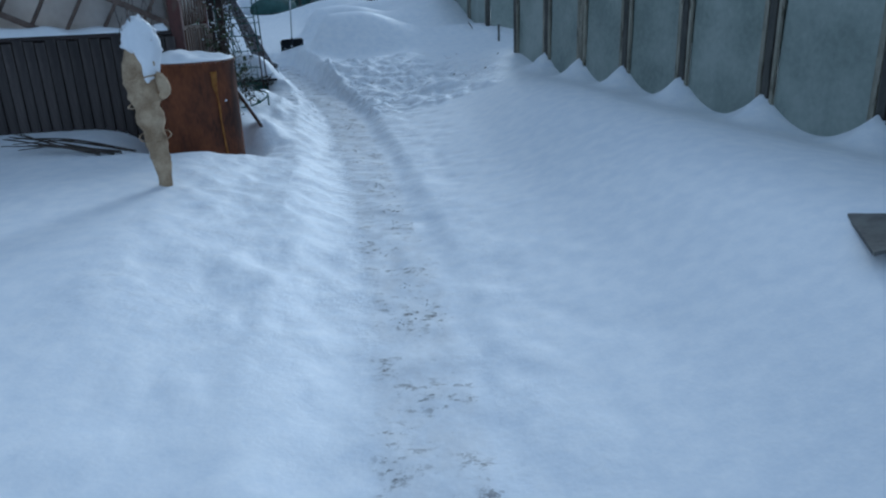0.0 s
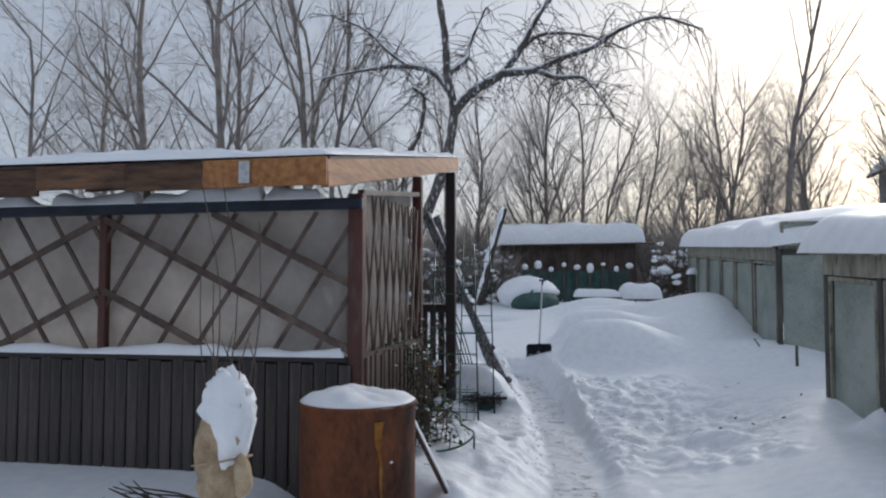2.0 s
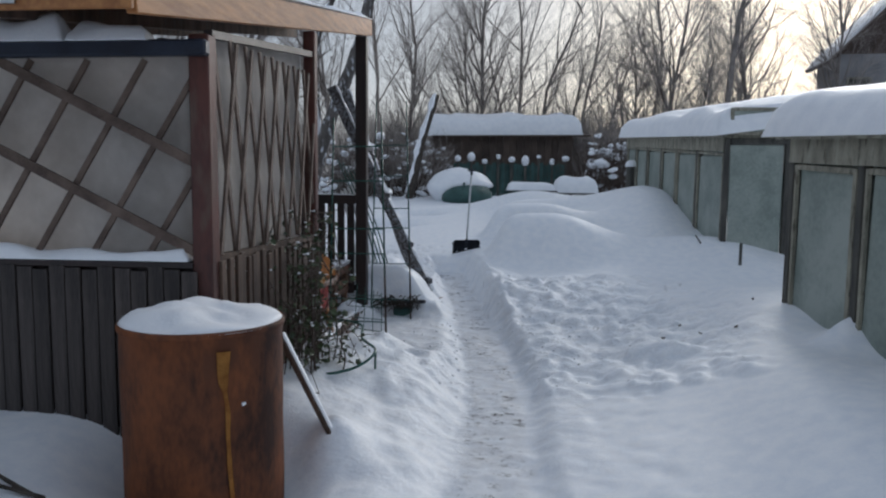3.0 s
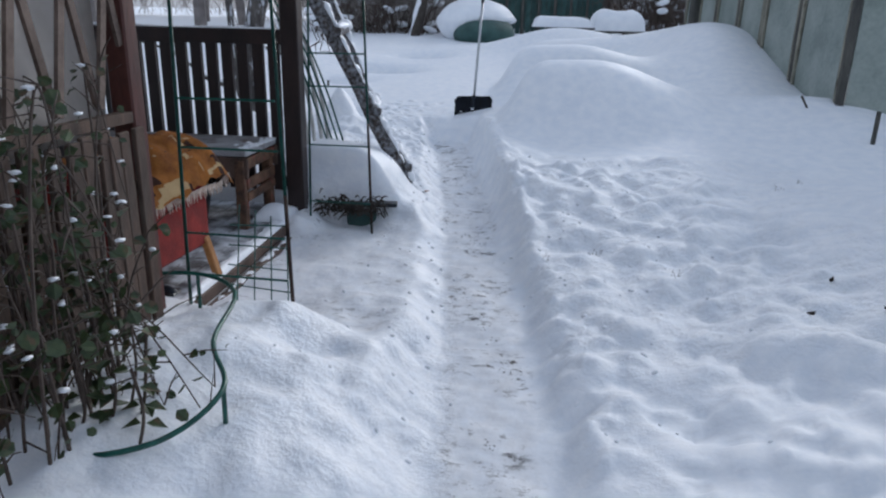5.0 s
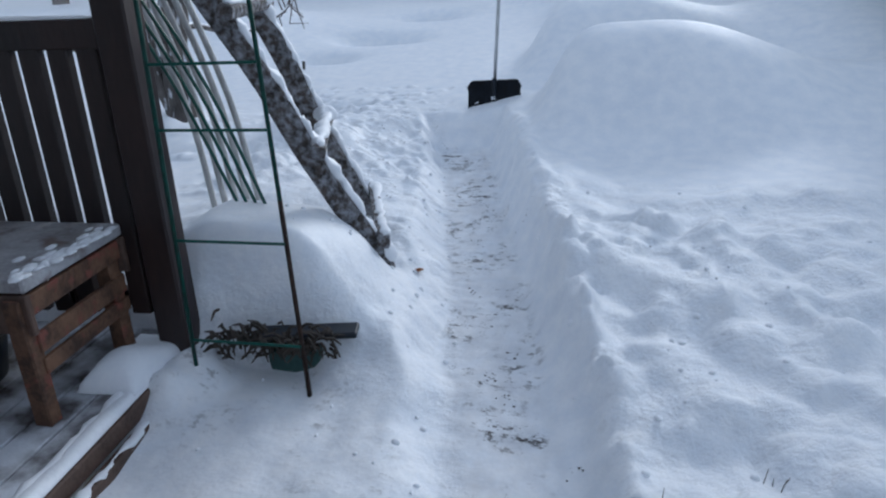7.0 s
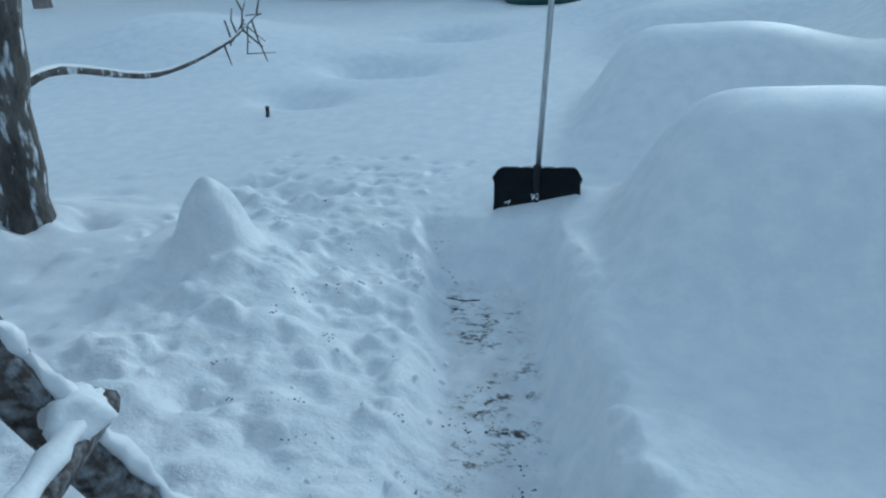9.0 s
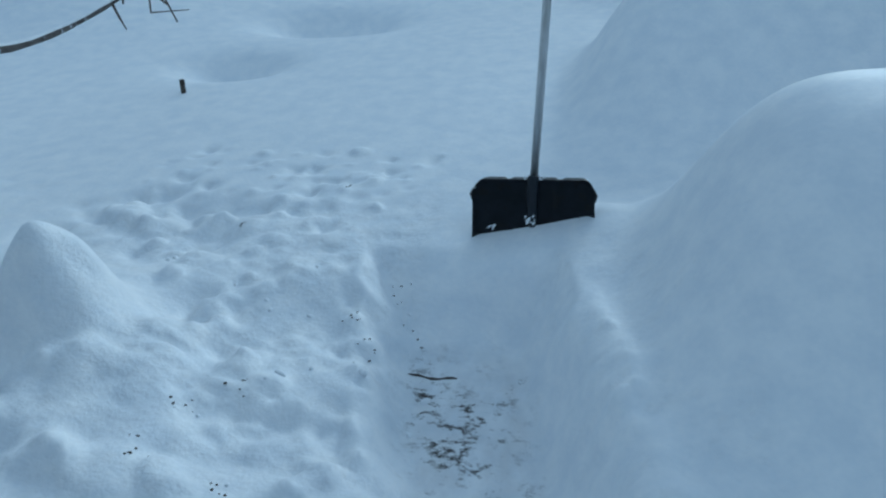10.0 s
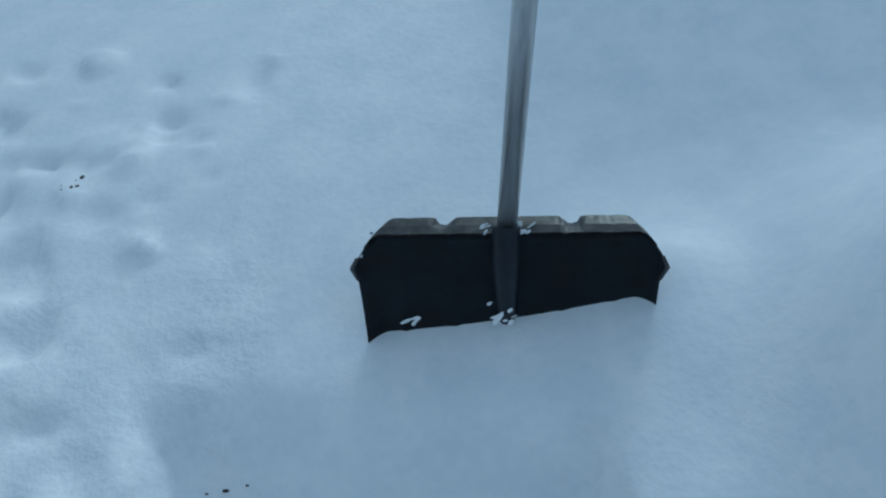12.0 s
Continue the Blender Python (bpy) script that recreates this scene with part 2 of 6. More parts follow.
def thing(name, loc, label, category, group="", kind=""):
    ob = new(name)
    ob.location = loc
    ob.empty_display_size = 0.1
    return tagged(ob, label, category, group, kind)


def part(name, bm, mat, parent, label="", smooth=False):
    ob = new(name, finish(bm, name, mat, smooth))
    ob.parent = parent
    root = parent.parent or parent
    if parent.parent is None:
        ob.matrix_parent_inverse = Matrix.Translation(root.location).inverted()
    return tagged(ob, label)


def solid(name, bm, mat, label, category, group="", kind="", smooth=False):
    return tagged(new(name, finish(bm, name, mat, smooth)), label, category, group, kind)


def bar(bm, p, q, w, h, side=None, bevel=0.0):
    """A squared bar from p to q: w across (along side), h the other way."""
    p, q = Vector(p), Vector(q)
    d = (q - p).normalized()
    s = Vector(side) if side else d.cross(Vector((0, 0, 1)))
    if s.length < 1e-4:
        s = Vector((1, 0, 0))
    s = (s - d * s.dot(d)).normalized()
    u = s.cross(d)
    vs = [bm.verts.new(e + s * a * w / 2 + u * b * h / 2) for e in (p, q) for a, b in ((-1, -1), (1, -1), (1, 1), (-1, 1))]
    fs = [bm.faces.new([vs[i] for i in f]) for f in ((3, 2, 1, 0), (4, 5, 6, 7), (0, 1, 5, 4), (1, 2, 6, 5), (2, 3, 7, 6), (3, 0, 4, 7))]
    if bevel:
        es = list({e for f in fs for e in f.edges})
        bmesh.ops.bevel(bm, geom=es, offset=bevel, segments=1, affect='EDGES')
    return bm


def block(bm, lo, hi, bevel=0.0):
    c = [(a + b) / 2 for a, b in zip(lo, hi)]
    return bar(bm, (c[0], c[1], lo[2]), (c[0], c[1], hi[2]), hi[0] - lo[0], hi[1] - lo[1], (1, 0, 0), bevel)


def tube(bm, pts, r, n=8):
    """A round tube along points; r: one radius or one for each point."""
    pts = [Vector(p) for p in pts]
    rs = r if isinstance(r, (list, tuple)) else [r] * len(pts)
    rings, side = [], None
    for i, p in enumerate(pts):
        d = (pts[min(i + 1, len(pts) - 1)] - pts[max(i - 1, 0)]).normalized()
        if side is None:
            side = d.orthogonal().normalized()
        side = (side - d * side.dot(d)).normalized()
        u = d.cross(side)
        rings.append([bm.verts.new(p + (side * math.cos(a) + u * math.sin(a)) * rs[i]) for a in (2 * math.pi * k / n for k in range(n))])
    for a, b in zip(rings, rings[1:]):
        for k in range(n):
            bm.faces.new((a[k], a[(k + 1) % n], b[(k + 1) % n], b[k]))
    bm.faces.new(rings[0][::-1])
    bm.faces.new(rings[-1])
    return bm


def curve_pts(pts, n=6):
    """Smooth points through the given ones."""
    ps = [Vector(p) for p in pts]
    ps = [2 * ps[0] - ps[1]] + ps + [2 * ps[-1] - ps[-2]]
    out = []
    for i in range(1, len(ps) - 2):
        a, b, c, d = ps[i - 1:i + 3]
        for k in range(n):
            t = k / n
            out.append(0.5 * (2 * b + (c - a) * t + (2 * a - 5 * b + 4 * c - d) * t * t + (3 * b - a - 3 * c + d) * t ** 3))
    return out + [ps[-2]]


RND = np.random.RandomState(7)
LATTICE = RND.rand(16, 256, 256)


def grain(x, y, size, seed=0):
    """Smooth value noise, -1 to 1, with lumps of the given size."""
    x, y = np.asarray(x) / size + 31.7 * seed, np.asarray(y) / size + 17.3 * seed
    i, j = np.floor(x).astype(int), np.floor(y).astype(int)
    u, v = x - i, y - j
    u, v = u * u * (3 - 2 * u), v * v * (3 - 2 * v)
    L = LATTICE[seed % 16]
    g = lambda a, b: L[a & 255, b & 255]
    return 2 * ((g(i, j) * (1 - u) + g(i + 1, j) * u) * (1 - v) + (g(i, j + 1) * (1 - u) + g(i + 1, j + 1) * u) * v) - 1


def ease(x):
    x = np.clip(x, 0, 1)
    return x * x * (3 - 2 * x)


def bump_at(x, y, cx, cy, rx, ry, h):
    return h * np.exp(-((x - cx) / rx) ** 2 - ((y - cy) / ry) ** 2)


def dome_at(x, y, cx, cy, rx, ry, h, right):
    """A full-bodied mound, steep on its left flank and falling gently over its right one."""
    u, v = np.abs(x - cx) / np.where(x > cx, right, rx), np.abs(y - cy) / ry
    return h * np.exp(-0.9 * u ** np.where(x > cx, 2.4, 5.6) - 0.9 * v ** 2.4)


# ---- ground ----
def way_x(y):
    return np.interp(y, [-3, 1.3, 3.1, 5.9, 7.5, 8.5, 10, 11.4, 12.45, 13.3, 14.4, 15.2], [1.40, 1.40, 1.42, 1.30, 1.17, 1.10, 0.87, 0.58, 0.37, 0.18, -0.06, -0.25])


def ground_shape(x, y):
    """Height of the snow and how far it is trodden or greyed for shade, at x, y."""
    h = np.interp(y, [-10, 0, 5, 9, 12, 15, 18, 22, 26, 35, 80], [0.05, 0.14, 0.22, 0.30, 0.36, 0.41, 0.62, 0.9, 1.02, 1.2, 1.4])
    h = h + 0.27 * ease((x - 2.4) / 1.3) * (1 - ease((y - 11) / 2.0))
    h = h + 0.10 * ease((0.6 - x) / 0.8) * (1 - ease((y - 8) / 2)) + 0.08 * ease((x - 1.9) / 1.4) * (1 - ease((y - 9) / 2))
    h = h + bump_at(x, y, 3.4, 18.4, 1.25, 3.0, 0.80) + bump_at(x, y, 4.3, 14.6, 0.8, 0.9, 0.2) + bump_at(x, y, 4.0, 22.0, 1.5, 3.0, 0.4)
    h = h + dome_at(x, y, 1.30, 14.80, 0.75, 0.60, 0.70, 1.15) + dome_at(x, y, 1.04, 17.2, 0.82, 0.75, 0.68, 1.12) + dome_at(x, y, 1.3, 20.6, 1.1, 0.8, 0.40, 1.4) + bump_at(x, y, 0.9, 22.6, 1.5, 1.0, 0.5)
    h = h + (0.27 + 0.07 * grain(x, y, 0.11, 3)) * np.exp(-(((x + 1.43) / 0.17) ** 2 + ((y - 14.43) / 0.17) ** 2) ** 1.6) + bump_at(x, y, -1.43, 14.45, 0.5, 0.45, 0.12)
    h = h + bump_at(x, y, -5.2, 19.8, 1.6, 1.4, 0.5) - bump_at(x, y, -2.2, 19.1, 0.55, 0.36, 0.36) - bump_at(x, y, -1.95, 21.2, 0.5, 0.4, 0.36) - bump_at(x, y, -2.5, 17.7, 0.35, 0.25, 0.24)
    h = h + bump_at(x, y, -2.7, 14.5, 0.6, 0.5, 0.16)
    h = h + 0.105 * ease((x + 0.2) / 0.5) * bump_at(0, y, 0, 15.15, 1, 0.35, 1.0)
    d = x - way_x(y)
    far = np.abs(d)
    # the snow beside the first stretch of the way is shallow
    h = h - np.where(d > 0, 0.235, 0.17) * np.exp(-(d / np.where(d > 0, 1.5, 1.2)) ** 2) * (1 - ease((y - 10.7) / 1.5))
    h = h - 0.15 * np.exp(-((d + 0.25) / 0.6) ** 2) * ease((y - 11.3) / 0.8) * (1 - ease((y - 14.6) / 0.5)) * (d < 0.2)
    # thrown-up snow beside the way
    h = h + 0.02 * np.exp(-((d + 0.75) / 0.4) ** 2) * ease((y - 11) / 1.5) * (1 - ease((y - 15.3) / 0.6))
    h = h + 0.06 * np.exp(-((d - 0.5) / 0.25) ** 2) * (1 - ease((y - 14.5) / 0.6)) * ease((y - 11) / 1.5)
    h = h + bump_at(x, y, 0.1, 8.75, 0.38, 0.4, 0.10)
    # swept place before the pavilion
    sw = ease((x + 1.2) / 0.3) * (1 - ease((x - 0.28 + 0.16 * grain(x, y, 0.45, 4) + 0.06 * grain(x, y, 0.15, 5)) / 0.45)) * ease((y - 9.15) / 0.3) * (1 - ease((y - 11.27 + 0.35 * ease((x + 0.25) / 0.3)) / (0.10 + 0.7 * ease((x + 0.25) / 0.3))))
    h = h * (1 - sw) + 0.10 * sw
    # sheltered ground under the pavilion
    dry = ease((-0.80 - x) / 0.12) * ease((x + 3.3) / 0.3) * ease((y - 6.95) / 0.2) * (1 - ease((y - 11.25) / 0.2))
    h = h * (1 - dry) + 0.05 * dry
    # snow-covered crate
    jx, jy = x + 0.07 * grain(x, y, 0.3, 9), y + 0.05 * grain(x, y, 0.22, 10)
    cr = np.exp(-0.8 * np.abs((jx + 0.55) / np.where(jx > -0.55, 0.50, 0.36)) ** 4) * ease((jy - 11.29) / 0.22) * (1 - ease((y - 11.85) / 0.35))
    h = h * (1 - cr) + (0.64 + 0.05 * grain(x, y, 0.4, 3)) * cr
    # heap against the corner post of the deck
    h = h + bump_at(x, y, -0.66, 11.14, 0.13, 0.20, 0.24) * (0.8 + 0.4 * grain(x, y, 0.12, 6))
    # hollow round the barrel
    r = np.hypot(x + 0.30, y - 6.5)
    h = h - 0.36 * np.exp(-((r - 0.25) / 0.38) ** 2) + bump_at(x, y, 0.27, 7.0, 0.16, 0.2, 0.16)
    # hollows blown out between the posts of the near greenhouse
    w = (x - 3.67) * 0.981 + (y - 10.02) * 0.196
    along = ((x - 3.67) * 0.196 - (y - 10.02) * 0.981)
    bay = np.interp(along, [-1, 0, 1.02, 1.97, 2.95, 3.98, 5.12, 6.25, 7.35, 8.45], [-1, 0, 1, 2, 3, 4, 5, 6, 7, 8])
    open_bay = np.abs(np.sin(np.pi * bay)) ** 0.8
    h = h + (0.26 * np.exp(-((w + 0.03) / 0.22) ** 2) * (1 - open_bay) - 0.20 * np.exp(-(w / 0.75) ** 2)) * ease((along + 0.1) / 1.2) * (1 - ease((along - 8.3) / 0.3))
    # lumps where snow was thrown
    rough = np.maximum(ease((d + 1.9) / 0.5) * (1 - ease((d + 0.2) / 0.1)) * ease((y - 1) / 2) * (1 - ease((y - 15.2) / 0.6)),
                       ease((d - 0.2) / 0.2) * (1 - ease((x - 3.0) / 0.8)) * ease((y - 8.6) / 1.0) * (1 - ease((y - 12.8) / 0.7)))
    rough = np.maximum(rough, 0.5 * ease((d - 0.22) / 0.1) * (1 - ease((d - 0.62) / 0.15)) * (1 - ease((y - 15) / 0.4)))
    rough = rough * (1 - 0.6 * sw) * (1 - cr) * (1 - dry) * ease(r / 0.8)
    calm = np.interp(y, [2, 7, 9, 13, 14], [0.35, 0.5, 1.0, 0.9, 0.55])
    h = h + rough * calm * (0.04 * grain(x, y, 0.9, 12) + 0.05 * grain(x + 0.4 * y, y - 0.4 * x, 0.40, 1) + 0.03 * grain(x - 0.6 * y, y + 0.6 * x, 0.22, 2) + 0.012 * grain(x + 0.3 * y, y - 0.3 * x, 0.10, 5))
    h = h + 0.02 * grain(x, y, 1.3, 6) + 0.07 * grain(x, y, 6.0, 7) * ease((np.abs(x) + y - 22) / 10)
    # hare tracks on the smooth bank
    for px, py in ((1.02, 12.15), (0.86, 11.92), (0.98, 11.84), (0.79, 11.76)):
        h = h - bump_at(x, y, px, py, 0.06, 0.035, 0.05)
    # the dug way
    floor = np.interp(y, [-1, 3.5, 8, 11, 15], [-0.07, -0.05, -0.02, 0.03, 0.13]) + 0.010 * grain(x, y, 0.16, 8) + 0.005 * grain(x * 0.35, y, 0.035, 9)
    floor = floor + 0.035 * ease((y + 0.1 * np.sin(9 * x) * 0.3 - 14.83) / 0.03)
    edge = 0.035 * grain(x + 0.3 * y, y - 0.3 * x, 0.26, 10) + 0.018 * grain(x, y, 0.10, 11)
    soft = np.where(d < 0, np.interp(y, [3, 8, 11], [0.55, 0.42, 0.20]), np.interp(y, [3, 8, 10.5, 12], [0.20, 0.24, 0.20, 0.15]))
    cut = np.clip((far + edge - 0.205) / soft, 0, 1)
    crisp = ease((y - 10.6) / 1.2) * np.where(d > 0, 1.0, 0.35)
    s = ease(cut) * (1 - crisp) + cut ** 1.15 * crisp
    h = h + 0.05 * np.exp(-((d - 0.41) / 0.055) ** 2) * (0.7 + 0.6 * grain(x, y, 0.15, 7)) * ease((y - 10.5) / 1.0) * (1 - ease((y - 14.6) / 0.3))
    s = np.maximum(s, ease((y + 0.3 * edge - 14.86) / 0.36))
    h = floor * (1 - s) + h * s
    # the snow face in which the shovel stands
    near = np.exp(-(((x - 0.02) / 0.36) ** 4 + ((y - 15.24) / 0.20) ** 4))
    h = h * (1 - near) + (0.484 + 0.27 * (x - 0.02) + 0.25 * (y - 15.25)) * near
    # 0.5 * sw greys the swept place for trampling and the pavilion roof's shade
    trod_shade = (1 - ease((far - 0.15) / 0.10)) * (1 - ease((y - 14.7) / 0.3)) * np.interp(y, [3, 6, 9], [0.9, 0.9, 1.0]) + 0.10 * rough + 0.5 * sw * (1 - ease((d + 0.5) / 0.2))
    return h, trod_shade, np.clip(rough * calm + 0.2 * (far < 0.3), 0, 1)


def widen(core, lo, hi, step, out, n):
    """Continues an even run of positions with coarser steps to lo and hi, then with growing ones."""
    a = np.arange(core[0] - step, lo, -step)[::-1]
    b = np.arange(core[-1] + step, hi, step)
    g = np.geomspace(step, out, n)
    return np.concatenate([a[0] - g[::-1], a, core, b, b[-1] + g])


gx = widen(np.concatenate([np.arange(-2.2, 1.0, 0.018), np.arange(1.0, 3.0, 0.03)]), -7.0, 5.6, 0.06, 700, 32)
gy = widen(np.concatenate([np.arange(4.0, 12.0, 0.026), np.arange(12.0, 16.4, 0.017)]), -1.0, 27.0, 0.06, 900, 32)
GX, GY = np.meshgrid(gx, gy)
GZ, GT, GC = (a.reshape(GX.shape) for a in ground_shape(GX.ravel(), GY.ravel()))


def clod(cx, cy, r, lift, squash, turn):
    """One thrown lump of snow on the grid (or, with a negative lift, one pock)."""
    i0, i1 = np.searchsorted(gx, (cx - 1.6 * r, cx + 1.6 * r))
    j0, j1 = np.searchsorted(gy, (cy - 1.6 * r, cy + 1.6 * r))
    if i1 - i0 < 2 or j1 - j0 < 2:
        return
    w = np.s_[j0:j1, i0:i1]
    X, Y = GX[w] - cx, GY[w] - cy
    c, k = math.cos(turn), math.sin(turn)
    u, v = (X * c + Y * k) / r, (Y * c - X * k) / (r * squash)
    q = u * u + v * v + 0.35 * grain(GX[w], GY[w], 0.6 * r, 5)
    if lift < 0:
        GZ[w] += lift * np.exp(-1.6 * np.clip(q, 0, 9))
    else:
        GZ[w] += lift * np.clip(1 - q, 0, 1) ** 0.55


clods = np.random.RandomState(41)
# both banks, the thrown patch and the end of the way: (count, y range, sideways range from the way, radius range, share of pocks)
for count, ya, yb, da, db, ra, rb, pocks in ((520, 8.6, 15.0, -1.9, -0.30, 0.03, 0.12, 0.62), (200, 8.8, 15.6, -2.6, -0.5, 0.08, 0.20, 0.7), (520, 8.4, 12.6, 0.30, 2.0, 0.04, 0.16, 0.30),
                                             (420, 8.5, 14.6, 0.30, 0.46, 0.02, 0.06, 0.15), (240, 7.0, 15.0, -0.50, -0.24, 0.02, 0.06, 0.1), (170, 1.0, 8.5, -1.5, -0.35, 0.06, 0.20, 0.6),
                                             (130, 1.5, 8.5, 0.35, 1.1, 0.05, 0.14, 0.6), (420, 13.2, 16.1, -1.7, -0.22, 0.025, 0.075, 0.55), (320, 1.0, 14.6, -0.17, 0.17, 0.012, 0.03, 0.5)):
    for _ in range(count):
        cy, dd = clods.uniform(ya, yb), clods.uniform(da, db)
        r = ra + (rb - ra) * clods.rand() ** 2
        pock, squash, turn = clods.rand() < pocks, clods.uniform(0.55, 1.0), clods.uniform(0, 3.2)
        cx = float(way_x(cy)) + dd
        if (cx < -0.2 and 6.9 < cy < 11.9) or (-0.9 < cx < 0.2 and 11.2 < cy < 12.0) or math.hypot(cx + 0.3, cy - 6.5) < 0.5 or math.hypot(cx + 1.5, cy - 14.5) < 0.35:
            continue
        flat = 0.7 if cy > 13.2 and dd < -0.2 and r < 0.08 else 0.15 if (cx < 0.5 and 9.0 < cy < 11.3) or cy < 8.4 or abs(dd) < 0.2 else 0.8 if 0.25 < dd < 0.47 and r < 0.07 else 0.5
        clod(cx, cy, r, (-0.55 if pock else 0.5) * r * flat * clods.uniform(0.6, 1.1), squash, turn)


def height(x, y):
    """Height of the snow at x, y."""
    i, j = int(np.clip(np.searchsorted(gx, x) - 1, 0, len(gx) - 2)), int(np.clip(np.searchsorted(gy, y) - 1, 0, len(gy) - 2))
    u, v = (x - gx[i]) / (gx[i + 1] - gx[i]), (y - gy[j]) / (gy[j + 1] - gy[j])
    return float((GZ[j, i] * (1 - u) + GZ[j, i + 1] * u) * (1 - v) + (GZ[j + 1, i] * (1 - u) + GZ[j + 1, i + 1] * u) * v)


nx, ny = len(gx), len(gy)
idx = np.arange(nx * ny).reshape(ny, nx)
quads = np.stack([idx[:-1, :-1], idx[:-1, 1:], idx[1:, 1:], idx[1:, :-1]], -1).reshape(-1, 4)
ground_mesh = bpy.data.meshes.new("ground")
ground_mesh.from_pydata(np.stack([GX.ravel(), GY.ravel(), GZ.ravel()], -1).tolist(), [], quads.tolist())
layer = ground_mesh.attributes.new("trodden", 'FLOAT', 'POINT')
layer.data.foreach_set("value", GT.ravel().astype(np.float32))
clumps = ground_mesh.attributes.new("clumped", 'FLOAT', 'POINT')
clumps.data.foreach_set("value", GC.ravel().astype(np.float32))
ground_mesh.materials.append(SNOW)
for poly in ground_mesh.polygons:
    poly.use_smooth = True
tagged(new("ground", ground_mesh), "deep white snow with a shovelled footpath through it", "snow", kind="structure")

# ---- pavilion ----
PA = Vector((-0.43, 6.81, 0))
DS, DF = Vector((-0.064, 0.998, 0)), Vector((-0.998, -0.064, 0))


def pav(s, f, z):
    """A point of the pavilion: s along its side, f along its front, z up."""
    p = PA + DS * s + DF * f
    return Vector((p.x, p.y, z))


def eave(s):
    """Underside of the roof at s."""
    return 2.45 + 0.1715 * (s + 0.74)


pavilion = thing("garden_pavilion", (-2.6, 9.0, 0.2), "timber garden pavilion with lattice walls, white tarp and snowy roof", "pavilion")
POST_H = ((0, 0, 2.5, RED_POST, 0.115), (0, 2.14, 2.5, RED_POST, 0.07), (0, 4.6, 2.5, RED_POST, 0.11), (2.19, 0, eave(2.19), RED_POST, 0.10), (4.46, 0.02, eave(4.46), DARK_POST, 0.13), (4.46, 2.4, eave(4.46), DARK_POST, 0.12), (4.46, 4.6, eave(4.46), DARK_POST, 0.12))
for s, f, top, mat, w in POST_H:
    part("post", bar(bmesh.new(), pav(s, f, -0.1), pav(s, f, top), w, w, DS, 0.008), mat, pavilion, "red-brown painted post" if mat is RED_POST else "dark brown post")
part("gutter_beam", bar(bmesh.new(), pav(-0.09, -0.07, 2.42), pav(-0.09, 4.8, 2.39), 0.07, 0.085, DS, 0.012), NAVY, pavilion, "dark blue beam along the front")
part("ledge", bar(bmesh.new(), pav(-0.03, 0.05, 1.235), pav(-0.03, 4.6, 1.225), 0.09, 0.04, DS, 0.006), DARK_POST, pavilion)


def tarp(f0, f1, z0, z1, s0, s1, n=26):
    """A slack sheet hung behind the lattice."""
    bm = bmesh.new()
    grid = []
    for i in range(n + 1):
        row = []
        for j in range(13):
            a, b = i / n, j / 12
            k = pav(s0 + (s1 - s0) * a, f0 + (f1 - f0) * a, z0 + (z1(a) - z0) * b)
            sag = 0.028 * float(grain(a * 3, b * 2.2, 0.45, 11)) + 0.05 * math.sin(math.pi * b) * 0.4
            k += (DS if abs(s1 - s0) < 0.01 else DF) * (sag + 0.03)
            row.append(bm.verts.new(k))
        grid.append(row)
    for a, b in zip(grid, grid[1:]):
        for j in range(12):
            bm.faces.new((a[j], b[j], b[j + 1], a[j + 1]))
    bmesh.ops.solidify(bm, geom=bm.faces[:], thickness=0.004)
    return bm


part("tarp", tarp(0.05, 4.6, 1.2, lambda a: 2.42, 0.05, 0.05), TARP, pavilion, "slack white tarp behind the lattice", True)
part("tarp", tarp(0.04, 0.04, 1.15, lambda a: 2.5 + 0.26 * a, 0.06, 2.14), TARP, pavilion, "slack white tarp behind the lattice", True)


def front_slat(f0, z0, f1, z1, w, depth):
    part("lattice_slat", bar(bmesh.new(), pav(depth, f0, z0), pav(depth, f1, z1), 0.018, w, DS), SLAT, pavilion)


def clip_slat(f0, z0, slope, fa, fb, lo, hi):
    """Ends of a slat through f0, z0, cut to the panel."""
    za, zb = sorted([f0 + (lo - z0) / slope, f0 + (hi - z0) / slope])
    if min(zb, fb) <= max(za, fa):
        return 0, lo, 0, lo
    cut = max(za, fa), min(zb, fb)
    return cut[0], z0 + (cut[0] - f0) * slope, cut[1], z0 + (cut[1] - f0) * slope


for side in (1, -1):
    mirror = lambda f: f if side == 1 else 4.28 - f
    lo, hi = 1.26, 2.37
    for f0, z0 in ((0.05, 1.81), (0.01, 1.29), (1.08, 1.24)):
        f_a, z_a, f_b, z_b = clip_slat(f0, z0, 0.495, 0.0, 2.12, lo, hi)
        front_slat(mirror(f_a), z_a, mirror(f_b), z_b, 0.055, -0.035)
    for k in range(-2, 9):
        f0 = 0.34 + 0.333 * (k - 1)
        f_a, z_a, f_b, z_b = clip_slat(f0, 2.34, -1.6, 0.0, 2.12, lo, hi)
        if abs(f_b - f_a) > 0.08:
            front_slat(mirror(f_a), z_a, mirror(f_b), z_b, 0.032, -0.013)
for k in range(-6, 10):
    for slope, off in ((4.2, -0.045), (-4.2, -0.028)):
        cut = clip_slat(0.26 * k + 0.1, 1.3, slope, 0.07, 2.13, 1.28, 2.52 + 0.09 * max(0, k * 0.1))
        if abs(cut[2] - cut[0]) > 0.07:
            part("lattice_slat", bar(bmesh.new(), pav(cut[0], off, cut[1]), pav(cut[2], off, cut[3]), 0.016, 0.036, DF), SLAT, pavilion)
